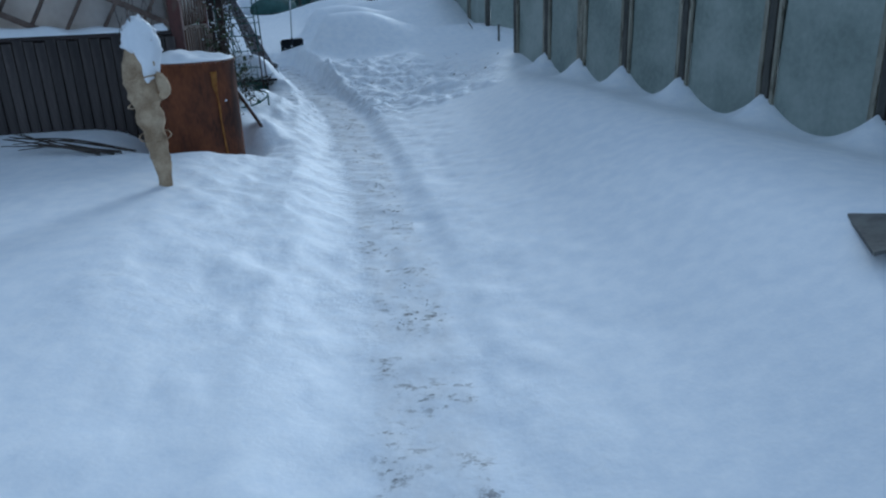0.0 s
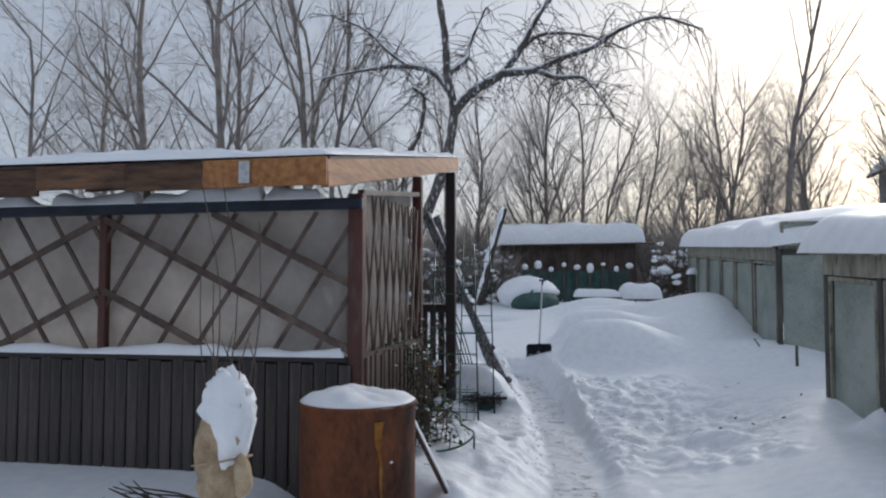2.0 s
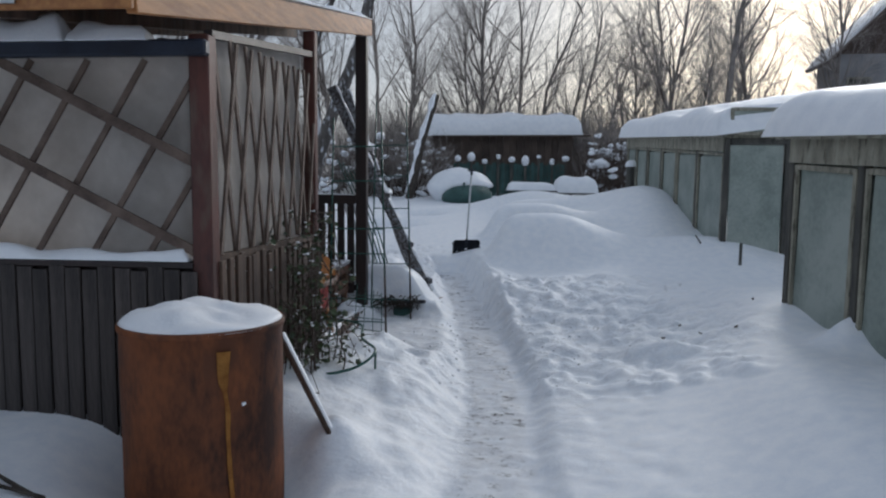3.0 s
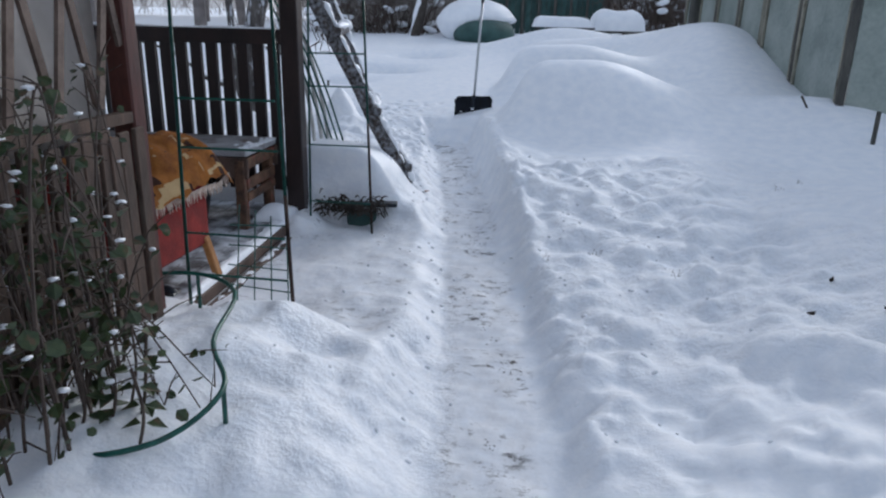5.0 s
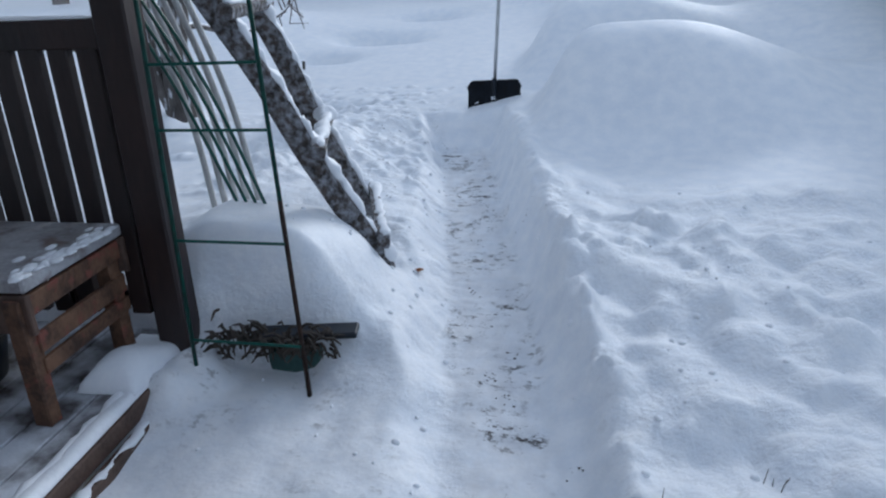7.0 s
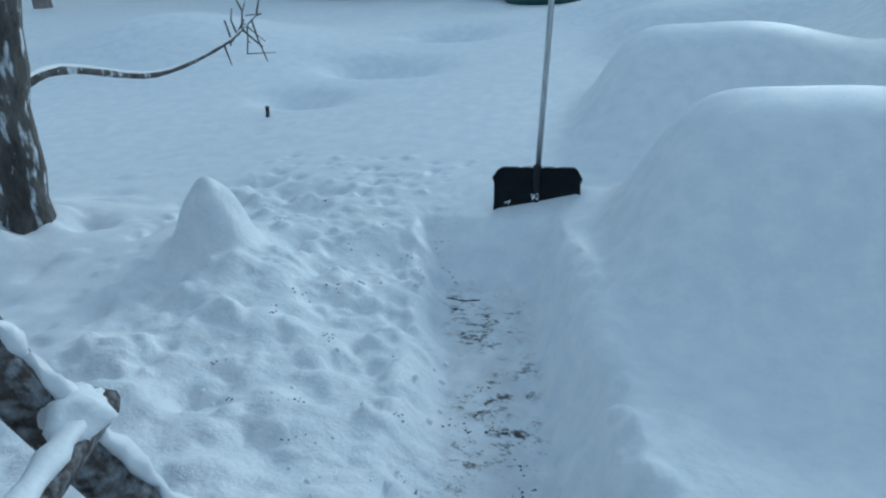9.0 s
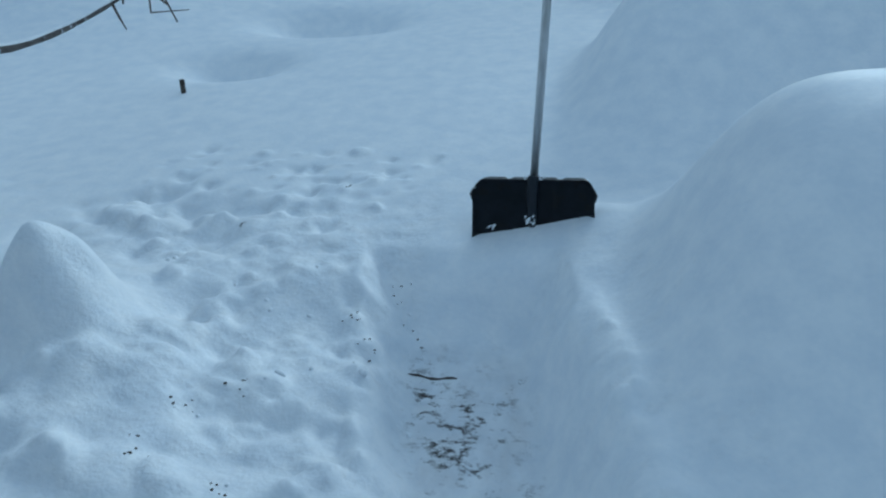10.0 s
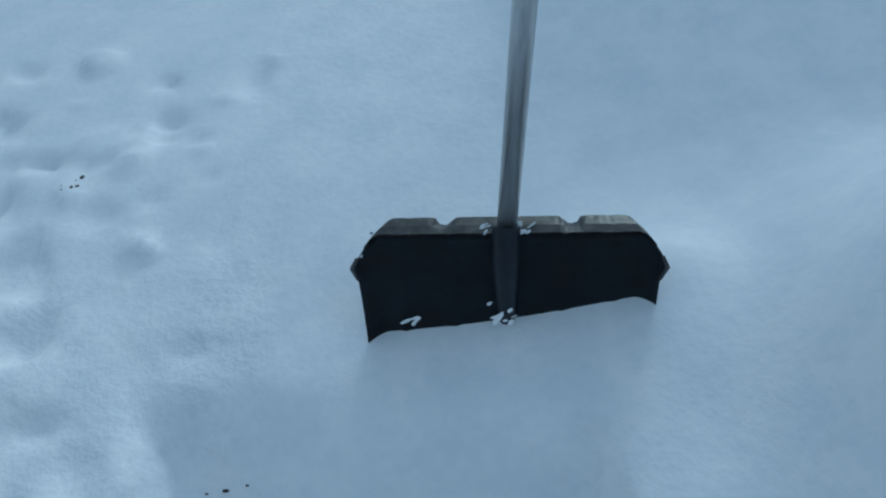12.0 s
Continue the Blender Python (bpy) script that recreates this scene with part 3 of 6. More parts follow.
part("side_rail", bar(bmesh.new(), pav(0.06, -0.02, 1.26), pav(2.14, -0.02, 1.22), 0.05, 0.045, DF), OLD_BOARD, pavilion)
part("side_rail", bar(bmesh.new(), pav(0.06, -0.01, 2.52), pav(2.14, -0.01, 2.76), 0.05, 0.045, DF), DARK_POST, pavilion)

# roof: boards rising to the rear
for i, (s0, s1) in enumerate(((-0.72, 0.6), (0.6, 1.9), (1.9, 3.2), (3.2, 4.75))):
    part("roof_sheet", bar(bmesh.new(), pav(s0, 2.45, eave(s0) + 0.20), pav(s1 + 0.04, 2.45, eave(s1 + 0.04) + 0.21), 4.95, 0.022, DF), SLAT, pavilion)
part("side_beam", bar(bmesh.new(), pav(-0.76, 0.0, eave(-0.76) + 0.10), pav(4.85, 0.0, eave(4.85) + 0.12), 0.055, 0.19, DF, 0.006), PINE, pavilion, "fresh yellow pine beam")
for f in (0.9, 1.8, 2.7, 3.6, 4.5):
    part("rafter", bar(bmesh.new(), pav(-0.7, f, eave(-0.7) + 0.09), pav(4.75, f, eave(4.75) + 0.09), 0.05, 0.16, DF, 0.005), OLD_BOARD, pavilion)
f0 = -0.03
for i, (ln, dz) in enumerate(((0.88, 0.0), (0.6, -0.012), (0.7, 0.008), (0.9, -0.02), (0.8, 0.0), (0.95, -0.01))):
    part("fascia_board", bar(bmesh.new(), pav(-0.79 + 0.006 * (i % 2), f0, 2.56 + dz - 0.004 * i), pav(-0.79 + 0.006 * (i % 2), f0 + ln, 2.555 + dz - 0.004 * i), 0.026, 0.19 - 0.012 * (i % 3), DS, 0.004), PINE if i == 0 else ROOF_BOARD, pavilion)
    f0 += ln - 0.01
part("bracket", bar(bmesh.new(), pav(-0.815, 0.50, 2.56), pav(-0.815, 0.58, 2.56), 0.012, 0.15, DS, 0.002), GALV, pavilion, "galvanised bracket")


def snow_layer(corner, ea, eb, na, nb, thick, round_off, seed, lumps=0.03):
    """Snow lying on a sheet: corner, two edge vectors; thick in the middle, rounded at its edges."""
    corner, ea, eb = Vector(corner), Vector(ea), Vector(eb)
    la, lb = ea.length, eb.length
    bm = bmesh.new()
    top, bot = [], []
    for i in range(na + 1):
        rt, rb = [], []
        for j in range(nb + 1):
            a, b = i / na, j / nb
            a, b = 0.5 - 0.5 * math.copysign(abs(1 - 2 * a) ** 0.75, 1 - 2 * a), 0.5 - 0.5 * math.copysign(abs(1 - 2 * b) ** 0.75, 1 - 2 * b)
            p = corner + ea * a + eb * b
            e = min(a * la, (1 - a) * la, b * lb, (1 - b) * lb)
            k = math.sqrt(max(0.0, 1 - max(0.0, 1 - e / round_off) ** 2))
            z = thick * k * (1 + 0.25 * float(grain(p.x, p.y, 1.1, seed))) + lumps * k * float(grain(p.x, p.y, 0.22, seed + 1))
            rt.append(bm.verts.new(p + Vector((0, 0, max(z, 0.004)))))
            rb.append(bm.verts.new(p))
        top.append(rt)
        bot.append(rb)
    for i in range(na):
        for j in range(nb):
            bm.faces.new((top[i][j], top[i + 1][j], top[i + 1][j + 1], top[i][j + 1]))
            bm.faces.new((bot[i][j], bot[i][j + 1], bot[i + 1][j + 1], bot[i + 1][j]))
    for i in range(na):
        bm.faces.new((bot[i][0], bot[i + 1][0], top[i + 1][0], top[i][0]))
        bm.faces.new((bot[i + 1][nb], bot[i][nb], top[i][nb], top[i + 1][nb]))
    for j in range(nb):
        bm.faces.new((bot[0][j + 1], bot[0][j], top[0][j], top[0][j + 1]))
        bm.faces.new((bot[na][j], bot[na][j + 1], top[na][j + 1], top[na][j]))
    return bm


solid("snow_layer", snow_layer(pav(-0.8, -0.03, 2.665), pav(4.85, -0.03, eave(4.85) + 0.222) - pav(-0.8, -0.03, 2.665), DF * 4.95, 50, 40, 0.055, 0.08, 1), SNOWCAP, "thin snow lying on the pavilion roof", "snow", kind="stuff", smooth=True)
for k, (a, ln) in enumerate(((0.25, 0.45), (0.72, 1.0), (1.78, 0.75), (2.6, 1.3), (3.95, 0.8))):
    solid("snow_layer", snow_layer(pav(-0.15, a, 2.457 - 0.0055 * a), DF * ln + Vector((0, 0, -0.003)), DS * 0.13, 44, 8, 0.105, 0.11, k + 3, 0.09), SNOWCAP, "snow caught on the front beam under the eave", "snow", kind="stuff", smooth=True)
solid("snow_layer", snow_layer(pav(-0.08, 0.08, 1.256), DF * 4.4 + Vector((0, 0, -0.01)), DS * 0.11, 90, 7, 0.06, 0.07, 5, 0.05), SNOWCAP, "strip of snow along the lattice ledge", "snow", kind="stuff", smooth=True)

# low picket fences under the lattice
front_fence = thing("picket_fence", pav(-0.08, 2.3, 0.25), "low fence of close dark weathered pickets under the lattice", "fence", "pavilion fences")
pk = finish(bar(bmesh.new(), (0, 0, 0.08), (0, 0, 1.22), 0.088, 0.02, (1, 0, 0), 0.003), "picket", GREY_BOARD)
turn_front = math.atan2(DF.y, DF.x)
for k in range(47):
    ob = new("picket", pk)
    ob.parent = front_fence
    p = pav(-0.075 - 0.006 * (k % 2), 0.07 + 0.097 * k, -0.02 + 0.012 * ((k * 7) % 3))
    ob.matrix_basis = Matrix.Translation(-front_fence.location) @ pose(p.x, p.y, p.z, 0, 0, math.degrees(turn_front))
part("rail", bar(bmesh.new(), pav(-0.05, 0.05, 0.9), pav(-0.05, 4.6, 0.9), 0.03, 0.06, DS), GREY_BOARD, front_fence)
# sheet added so that nothing bright shows through the picket gaps
part("gap_dark_sheet", bar(bmesh.new(), pav(-0.02, 0.06, 0.6), pav(-0.02, 4.6, 0.6), 0.012, 1.22, DS), DARK_POST, front_fence, "dark sheet added behind the pickets to darken the gaps")
side_fence = thing("picket_fence", pav(1.1, -0.05, 0.2), "fence of narrow weathered brown pickets beside a rose bush", "fence", "pavilion fences")
pk2 = finish(bar(bmesh.new(), (0, 0, 0.0), (0, 0, 1.13), 0.07, 0.022, (1, 0, 0), 0.004), "picket", OLD_BOARD)
turn_side = math.atan2(DS.y, DS.x)
for k in range(23):
    ob = new("picket", pk2)
    ob.parent = side_fence
    p = pav(0.09 + 0.092 * k, -0.065 - 0.008 * (k % 3), 0.12 - 0.004 * k + 0.03 * ((k * 5) % 4) / 3)
    ob.matrix_basis = Matrix.Translation(-side_fence.location) @ pose(p.x, p.y, p.z, 0, (k * 11 % 5 - 2) * 0.6, math.degrees(turn_side))
part("rail", bar(bmesh.new(), pav(0.05, -0.045, 0.95), pav(2.15, -0.045, 0.92), 0.02, 0.06, DF), OLD_BOARD, side_fence)

# rear railing
railing = thing("railing", pav(4.46, 1.2, 0.25), "dark brown slatted railing with snow behind it", "railing")
part("handrail", bar(bmesh.new(), pav(4.46, 0.05, 1.475), pav(4.46, 2.36, 1.475), 0.09, 0.105, DS, 0.006), DARK_POST, railing)
part("rail", bar(bmesh.new(), pav(4.47, 0.05, 0.42), pav(4.47, 2.36, 0.42), 0.05, 0.07, DS), DARK_POST, railing)
sl = finish(bar(bmesh.new(), (0, 0, 0.36), (0, 0, 1.46), 0.080, 0.042, (1, 0, 0), 0.003), "baluster", DARK_POST)
for k in range(19):
    ob = new("baluster", sl)
    ob.parent = railing
    p = pav(4.44, 0.15 + 0.1165 * k, 0)
    ob.matrix_basis = Matrix.Translation(-railing.location) @ pose(p.x, p.y, p.z, 0, 0, math.degrees(turn_front))
solid("snow_layer", snow_layer(pav(4.42, 0.12, 1.528), DF * 2.2, DS * 0.08, 30, 5, 0.02, 0.05, 3, 0.008), SNOWCAP, "thin snow on the railing", "snow", kind="stuff", smooth=True)

# deck
deck = thing("deck", pav(3.4, 1.2, 0.1), "low wooden deck with trodden frost and snow", "deck", kind="structure")
for k in range(17):
    part("plank", bar(bmesh.new(), pav(2.25, 0.12 + 0.137 * k, 0.19), pav(4.6, 0.07 + 0.137 * k, 0.19), 0.128, 0.035, DF, 0.004), DECK, deck)
for s0, off, z in ((2.2, 0.02, 0.155), (2.2, -0.035, 0.085)):
    part("edge_board", bar(bmesh.new(), pav(s0, off, z), pav(4.55, off - 0.02, z), 0.05, 0.075, DF, 0.006), EDGE_WOOD, deck, "wet brown edge board")
solid("snow_layer", snow_layer(pav(2.35, -0.005, 0.195), DS * 2.15, DF * 0.07, 40, 5, 0.03, 0.04, 4, 0.014), SNOWCAP, "ridge of snow along the deck edge", "snow", kind="stuff", smooth=True)
solid("snow_layer", snow_layer(pav(4.05, 0.0, 0.208), DS * 0.46, DF * 0.24, 22, 16, 0.055, 0.12, 9, 0.05), SNOWCAP, "drift of snow by the corner post", "snow", kind="stuff", smooth=True)

# bench
BX0, BX1, BY0, BY1 = -2.2, -0.86, 10.62, 11.17
bench = thing("bench", (-1.5, 10.9, 0.21), "low wooden bench with a frosted top and worn orange edge", "bench")
bm = bar(bmesh.new(), (BX0, 10.88, 0.735), (BX1, 10.93, 0.735), 0.56, 0.05, (0, 1, 0), 0.008)
part("seat", bm, BENCH_TOP, bench, "frosted grey bench top")
part("apron", bar(bmesh.new(), (BX0, 10.63, 0.635), (BX1 + 0.02, 10.655, 0.635), 0.025, 0.145, (0, 1, 0), 0.004), EDGE_WOOD, bench)
part("apron", bar(bmesh.new(), (BX0, 11.15, 0.635), (BX1, 11.19, 0.635), 0.025, 0.145, (0, 1, 0), 0.004), EDGE_WOOD, bench)
for z in (0.66, 0.52, 0.43):
    part("end_board", bar(bmesh.new(), (BX1 - 0.005, 10.67, z), (BX1 - 0.03, 11.18, z), 0.022, 0.075 if z > 0.5 else 0.06, (1, 0, 0), 0.004), BENCH_SIDE, bench, "worn end board")
for x, y in ((-0.9, 10.66), (-0.92, 11.14), (-2.1, 10.62), (-2.1, 11.12)):
    part("leg", bar(bmesh.new(), (x, y, 0.205), (x, y, 0.69), 0.07, 0.06, (1, 0, 0), 0.006), BENCH_SIDE, bench)
bm = bmesh.new()
rs = random.Random(15)
for k in range(70):
    x, y = BX1 + 0.01 - abs(rs.gauss(0, 0.05)), rs.uniform(10.66, 11.15)
    bmesh.ops.create_icosphere(bm, subdivisions=1, radius=1.0, matrix=Matrix.Translation((x, y, 0.762)) @ Matrix.Diagonal((rs.uniform(0.008, 0.026), rs.uniform(0.012, 0.04), rs.uniform(0.003, 0.010), 1)))
solid("snow_crumbs", bm, SNOWCAP, "crumbs of frost and snow along the bench end", "snow", kind="stuff", smooth=True)
tub = thing("tub", (-1.45, 10.85, 0.21), "dark plastic tub under the bench", "tub")
bm = bmesh.new()
bmesh.ops.create_cone(bm, cap_ends=True, segments=28, radius1=0.16, radius2=0.2, depth=0.2, matrix=Matrix.Translation((-1.45, 10.85, 0.31)))
part("bowl", bm, BLACK, tub, "", True)
bm = tube(bmesh.new(), [(-1.45 + 0.2 * math.cos(a), 10.85 + 0.2 * math.sin(a), 0.41) for a in (2 * math.pi * k / 28 for k in range(29))], 0.012, 6)
part("rim", bm, BLACK, tub)

# chair under the blanket
chair = thing("armchair", (-1.02, 9.7, 0.21), "wooden armchair with red cloth sides, facing away", "armchair")
for x, y, dx in ((-0.68, 9.72, 0.05), (-0.72, 9.22, 0.04), (-1.38, 9.72, -0.04), (-1.38, 9.22, -0.04)):
    part("leg", bar(bmesh.new(), (x, y, 0.45), (x + dx, y + 0.03, 0.208), 0.05, 0.04, (0, 1, 0), 0.006), VARNISH, chair, "yellow varnished leg")
part("seat", bar(bmesh.new(), (-1.03, 9.16, 0.47), (-1.03, 9.78, 0.47), 0.66, 0.1, (1, 0, 0), 0.03), RED_CLOTH, chair)
part("side_panel", bar(bmesh.new(), (-0.71, 9.17, 0.60), (-0.69, 9.77, 0.60), 0.05, 0.40, (1, 0, 0), 0.02), RED_CLOTH, chair, "red cloth side")
part("side_panel", bar(bmesh.new(), (-1.36, 9.17, 0.60), (-1.36, 9.77, 0.60), 0.05, 0.40, (1, 0, 0), 0.02), RED_CLOTH, chair, "red cloth side")
part("backrest", bar(bmesh.new(), (-1.33, 9.16, 0.66), (-0.72, 9.16, 0.66), 0.07, 0.5, (0, 1, 0), 0.03), RED_CLOTH, chair)

blanket = thing("blanket", (-1.0, 9.8, 0.8), "brown and orange plaid blanket with pale fringe over the armchair", "blanket")
bm = bmesh.new()
rows_b = []
for i in range(31):
    row = []
    for j in range(27):
        a, b = i / 30, j / 26
        x = -1.42 + 0.79 * a
        y = 9.12 + 0.88 * b
        hump = 0.17 * math.exp(-((a - 0.60) / 0.34) ** 4 - ((b - 0.62) / 0.36) ** 4) + 0.07 * math.exp(-((a - 0.2) / 0.2) ** 2 - ((b - 0.35) / 0.3) ** 2)
        z = 0.83 + hump + 0.025 * float(grain(x, y, 0.14, 12)) + 0.02 * float(grain(x, y, 0.07, 13))
        over = max(0.0, a - 0.9) / 0.1
        z -= 0.10 * over ** 2 + 0.05 * max(0.0, b - 0.92) / 0.08
        row.append(bm.verts.new((x + 0.01 * over, y, z)))
    rows_b.append(row)
for a, b in zip(rows_b, rows_b[1:]):
    for j in range(26):
        bm.faces.new((a[j], b[j], b[j + 1], a[j + 1]))
bmesh.ops.solidify(bm, geom=bm.faces[:], thickness=-0.012)
part("cloth", bm, PLAID, blanket, "", True)
bm = bmesh.new()
for k in range(90):
    y = 9.14 + 0.85 * k / 89
    z = 0.745 + 0.02 * float(grain(0.6, y, 0.14, 12))
    tube(bm, [(-0.645, y, z), (-0.64 + 0.006 * math.sin(k), y + 0.008 * math.sin(k * 1.7), z - 0.05 - 0.015 * math.sin(k * 2.3))], [0.004, 0.002], 4)
part("fringe", bm, FRINGE, blanket, "pale yarn fringe")

slipper = thing("slipper", (-0.84, 9.44, 0.21), "dark rubber garden slipper lying on the wooden deck", "slipper")
bm = bmesh.new()
bmesh.ops.create_uvsphere(bm, u_segments=24, v_segments=12, radius=1.0)
for v in bm.verts:
    x, y, z = v.co
    v.co = Vector((-0.84 + 0.135 * x, 9.44 + (0.045 + 0.008 * math.sin(2.2 * x)) * y, 0.212 + 0.035 * max(z, -0.02) * (1.0 + 0.6 * max(0.0, x))))
part("upper", bm, BLACK, slipper, "", True)
part("sole", bar(bmesh.new(), (-0.975, 9.44, 0.214), (-0.705, 9.445, 0.214), 0.085, 0.012, None, 0.005), LIP, slipper, "grey rubber sole")

# ---- barrel ----
barrel = thing("barrel", (-0.30, 6.5, -0.05), "large rusty steel water barrel with an orange rust run", "barrel")
bm = bmesh.new()
prof = [(0.385, -0.12), (0.402, -0.1), (0.408, 0.15), (0.405, 0.45), (0.41, 0.75), (0.407, 0.955), (0.418, 0.962), (0.42, 0.985), (0.412, 0.995), (0.395, 0.99), (0.392, 0.95), (0.0, 0.945)]
N = 56
rings = []
for r, z in prof:
    if r == 0:
        rings.append([bm.verts.new((-0.30, 6.5, z))])
        continue
    rings.append([bm.verts.new((-0.30 + (r + 0.004 * float(grain(k * 0.3, z * 3, 0.8, 2))) * math.cos(2 * math.pi * k / N), 6.5 + (r + 0.004 * float(grain(k * 0.3, z * 3, 0.8, 2))) * math.sin(2 * math.pi * k / N), z)) for k in range(N)])
for a, b in zip(rings, rings[1:]):
    for k in range(N):
        if len(b) == 1:
            bm.faces.new((a[k], a[(k + 1) % N], b[0]))
        else:
            bm.faces.new((a[k], a[(k + 1) % N], b[(k + 1) % N], b[k]))
part("drum", bm, RUST, barrel, "", True)
bm = bmesh.new()
ang = math.radians(-50)
pts, wid = [], []
for k in range(22):
    z = 0.90 - 0.8 * k / 21
    a = ang + 0.035 * float(grain(k, 0, 4.0, 3)) + 0.10 * k / 21
    w = 0.080 - 0.006 * k if k < 5 else 0.024 + 0.010 * float(grain(k, 5, 2.0, 4))
    pts.append([bm.verts.new((-0.30 + 0.4145 * math.cos(a + s * w), 6.5 + 0.4145 * math.sin(a + s * w), z)) for s in (-1, 1)])
for a, b in zip(pts, pts[1:]):
    bm.faces.new((a[0], b[0], b[1], a[1]))
bmesh.ops.solidify(bm, geom=bm.faces[:], thickness=0.004)
part("rust_run", bm, RUST_RUN, barrel, "orange rust run below the rim")


chip_a = math.radians(-38)
part("paint_chip", bar(bmesh.new(), (-0.30 + 0.411 * math.cos(chip_a), 6.5 + 0.411 * math.sin(chip_a), 0.625), (-0.30 + 0.411 * math.cos(chip_a + 0.05), 6.5 + 0.411 * math.sin(chip_a + 0.05), 0.63), 0.008, 0.014, None, 0.002), SNOWCAP, barrel, "white fleck on the rust")


def snow_disc(cx, cy, z, r, thick, seed, skew=0.0):
    """A round cushion of snow."""
    bm = bmesh.new()
    prev = [bm.verts.new((cx, cy, z + thick * (1 + skew * 0.3)))]
    for i in range(1, 13):
        rr = r * i / 12
        ring = []
        for k in range(48):
            a = 2 * math.pi * k / 48
            x, y = cx + rr * math.cos(a), cy + rr * math.sin(a)
            t = math.sqrt(max(0, 1 - (i / 12) ** 4))
            ring.append(bm.verts.new((x, y, z + t * (thick * (1 + 0.7 * float(grain(x, y, 0.24, seed)) + 0.3 * float(grain(x, y, 0.09, seed + 3))) + skew * 0.04 * math.exp(-((x - cx + 0.12) / 0.15) ** 2 - ((y - cy - 0.1) / 0.2) ** 2)) + 0.006 * t * float(grain(x, y, 0.06, seed + 1)))))
        for k in range(48):
            if len(prev) == 1:
                bm.faces.new((prev[0], ring[k], ring[(k + 1) % 48]))
            else:
                bm.faces.new((prev[k], ring[k], ring[(k + 1) % 48], prev[(k + 1) % 48]))
        prev = ring
    bm.faces.new(prev[::-1])
    return bm


solid("snow_layer", snow_disc(-0.30, 6.5, 0.985, 0.418, 0.055, 2, 1.0), SNOWCAP, "round cushion of snow on the barrel", "snow", kind="stuff", smooth=True)
solid("plank", bar(bmesh.new(), (-0.08, 7.0, 0.82), (0.25, 6.95, 0.24), 0.065, 0.03, (0, 1, 0), 0.005), OLD_BOARD, "weathered board leaning behind the rusty barrel, snow along its top", "board")
solid("snow_layer", bar(bmesh.new(), (-0.06, 7.0, 0.822), (0.255, 6.95, 0.268), 0.042, 0.016, (0, 1, 0), 0.009), SNOWCAP, "snow along the leaning board", "snow", kind="stuff")

# ---- burlap-wrapped shrub ----
wrapped = thing("wrapped_shrub", (-0.21, 4.58, 0.28), "shrub bundled in tan burlap for winter, capped with snow", "shrub")
bm = bmesh.new()
prof = [(0.05, 0.15), (0.052, 0.32), (0.066, 0.42), (0.072, 0.47), (0.066, 0.5), (0.088, 0.56), (0.09, 0.62), (0.078, 0.66), (0.104, 0.72), (0.108, 0.78), (0.09, 0.83), (0.118, 0.90), (0.104, 0.94), (0.125, 0.98), (0.118, 1.05), (0.135, 1.12), (0.125, 1.25), (0.105, 1.34), (0.05, 1.385)]
rings = []
for i, (r, z) in enumerate(prof):
    r *= 0.86
    rings.append([bm.verts.new((-0.21 + 0.02 * math.sin(z * 5) + r * (1 + 0.34 * float(grain(k * 0.5, z * 9, 1.0, 5)) + 0.16 * float(grain(k, z * 26, 1.0, 6)) + 0.12 * math.sin(3 * 2 * math.pi * k / 30 + z * 11)) * math.cos(2 * math.pi * k / 30), 4.58 + 0.8 * r * (1 + 0.16 * float(grain(k * 0.5 + 9, z * 6, 1.0, 5))) * math.sin(2 * math.pi * k / 30), z)) for k in range(30)])
for a, b in zip(rings, rings[1:]):
    for k in range(30):
        bm.faces.new((a[k], a[(k + 1) % 30], b[(k + 1) % 30], b[k]))
bm.faces.new(rings[-1])
bm.faces.new(rings[0][::-1])
part("burlap", bm, BURLAP, wrapped, "creased tan burlap", True)
for k, (z, r) in enumerate(((0.62, 0.108), (0.86, 0.128), (1.02, 0.134))):
    bm = tube(bmesh.new(), [(-0.21 + 0.02 * math.sin(z * 5) + r * math.cos(a), 4.58 + 0.85 * r * math.sin(a), z + 0.03 * math.sin(a + k)) for a in (2 * math.pi * i / 24 for i in range(25))], 0.005, 5)
    part("string", bm, BURLAP, wrapped)
part("flap", tube(bmesh.new(), curve_pts([(-0.12, 4.55, 1.05), (-0.08, 4.5, 0.99), (-0.075, 4.5, 0.93), (-0.11, 4.52, 0.90)], 4), [0.02, 0.03, 0.035, 0.04, 0.04, 0.042, 0.042, 0.04, 0.035, 0.03, 0.03, 0.025, 0.02], 8), BURLAP, wrapped, "loose burlap flap", True)
bm = bmesh.new()
for k in range(17):
    a, up = k * 2.4, 0.15 + (0.3 if k % 2 else 1.25) * ((k * 37) % 10) / 10
    p = Vector((-0.21 + 0.07 * math.cos(a), 4.58 + 0.06 * math.sin(a), 1.2))
    lean = Vector((math.cos(a) * (0.06 + 0.16 * (k % 4) / 3), math.sin(a) * 0.14, 1)).normalized()
    tube(bm, curve_pts([p, p + lean * up * 0.5 + Vector((0.06 * math.sin(k * 1.9), 0.03, 0)), p + lean * up], 3), [0.0034] * 3 + [0.0026] * 3 + [0.0014], 4)
part("brushy_top", bm, TWIG, wrapped, "thin bare twigs standing out of the top")
bm = bmesh.new()
bmesh.ops.create_uvsphere(bm, u_segments=26, v_segments=16, radius=1.0)
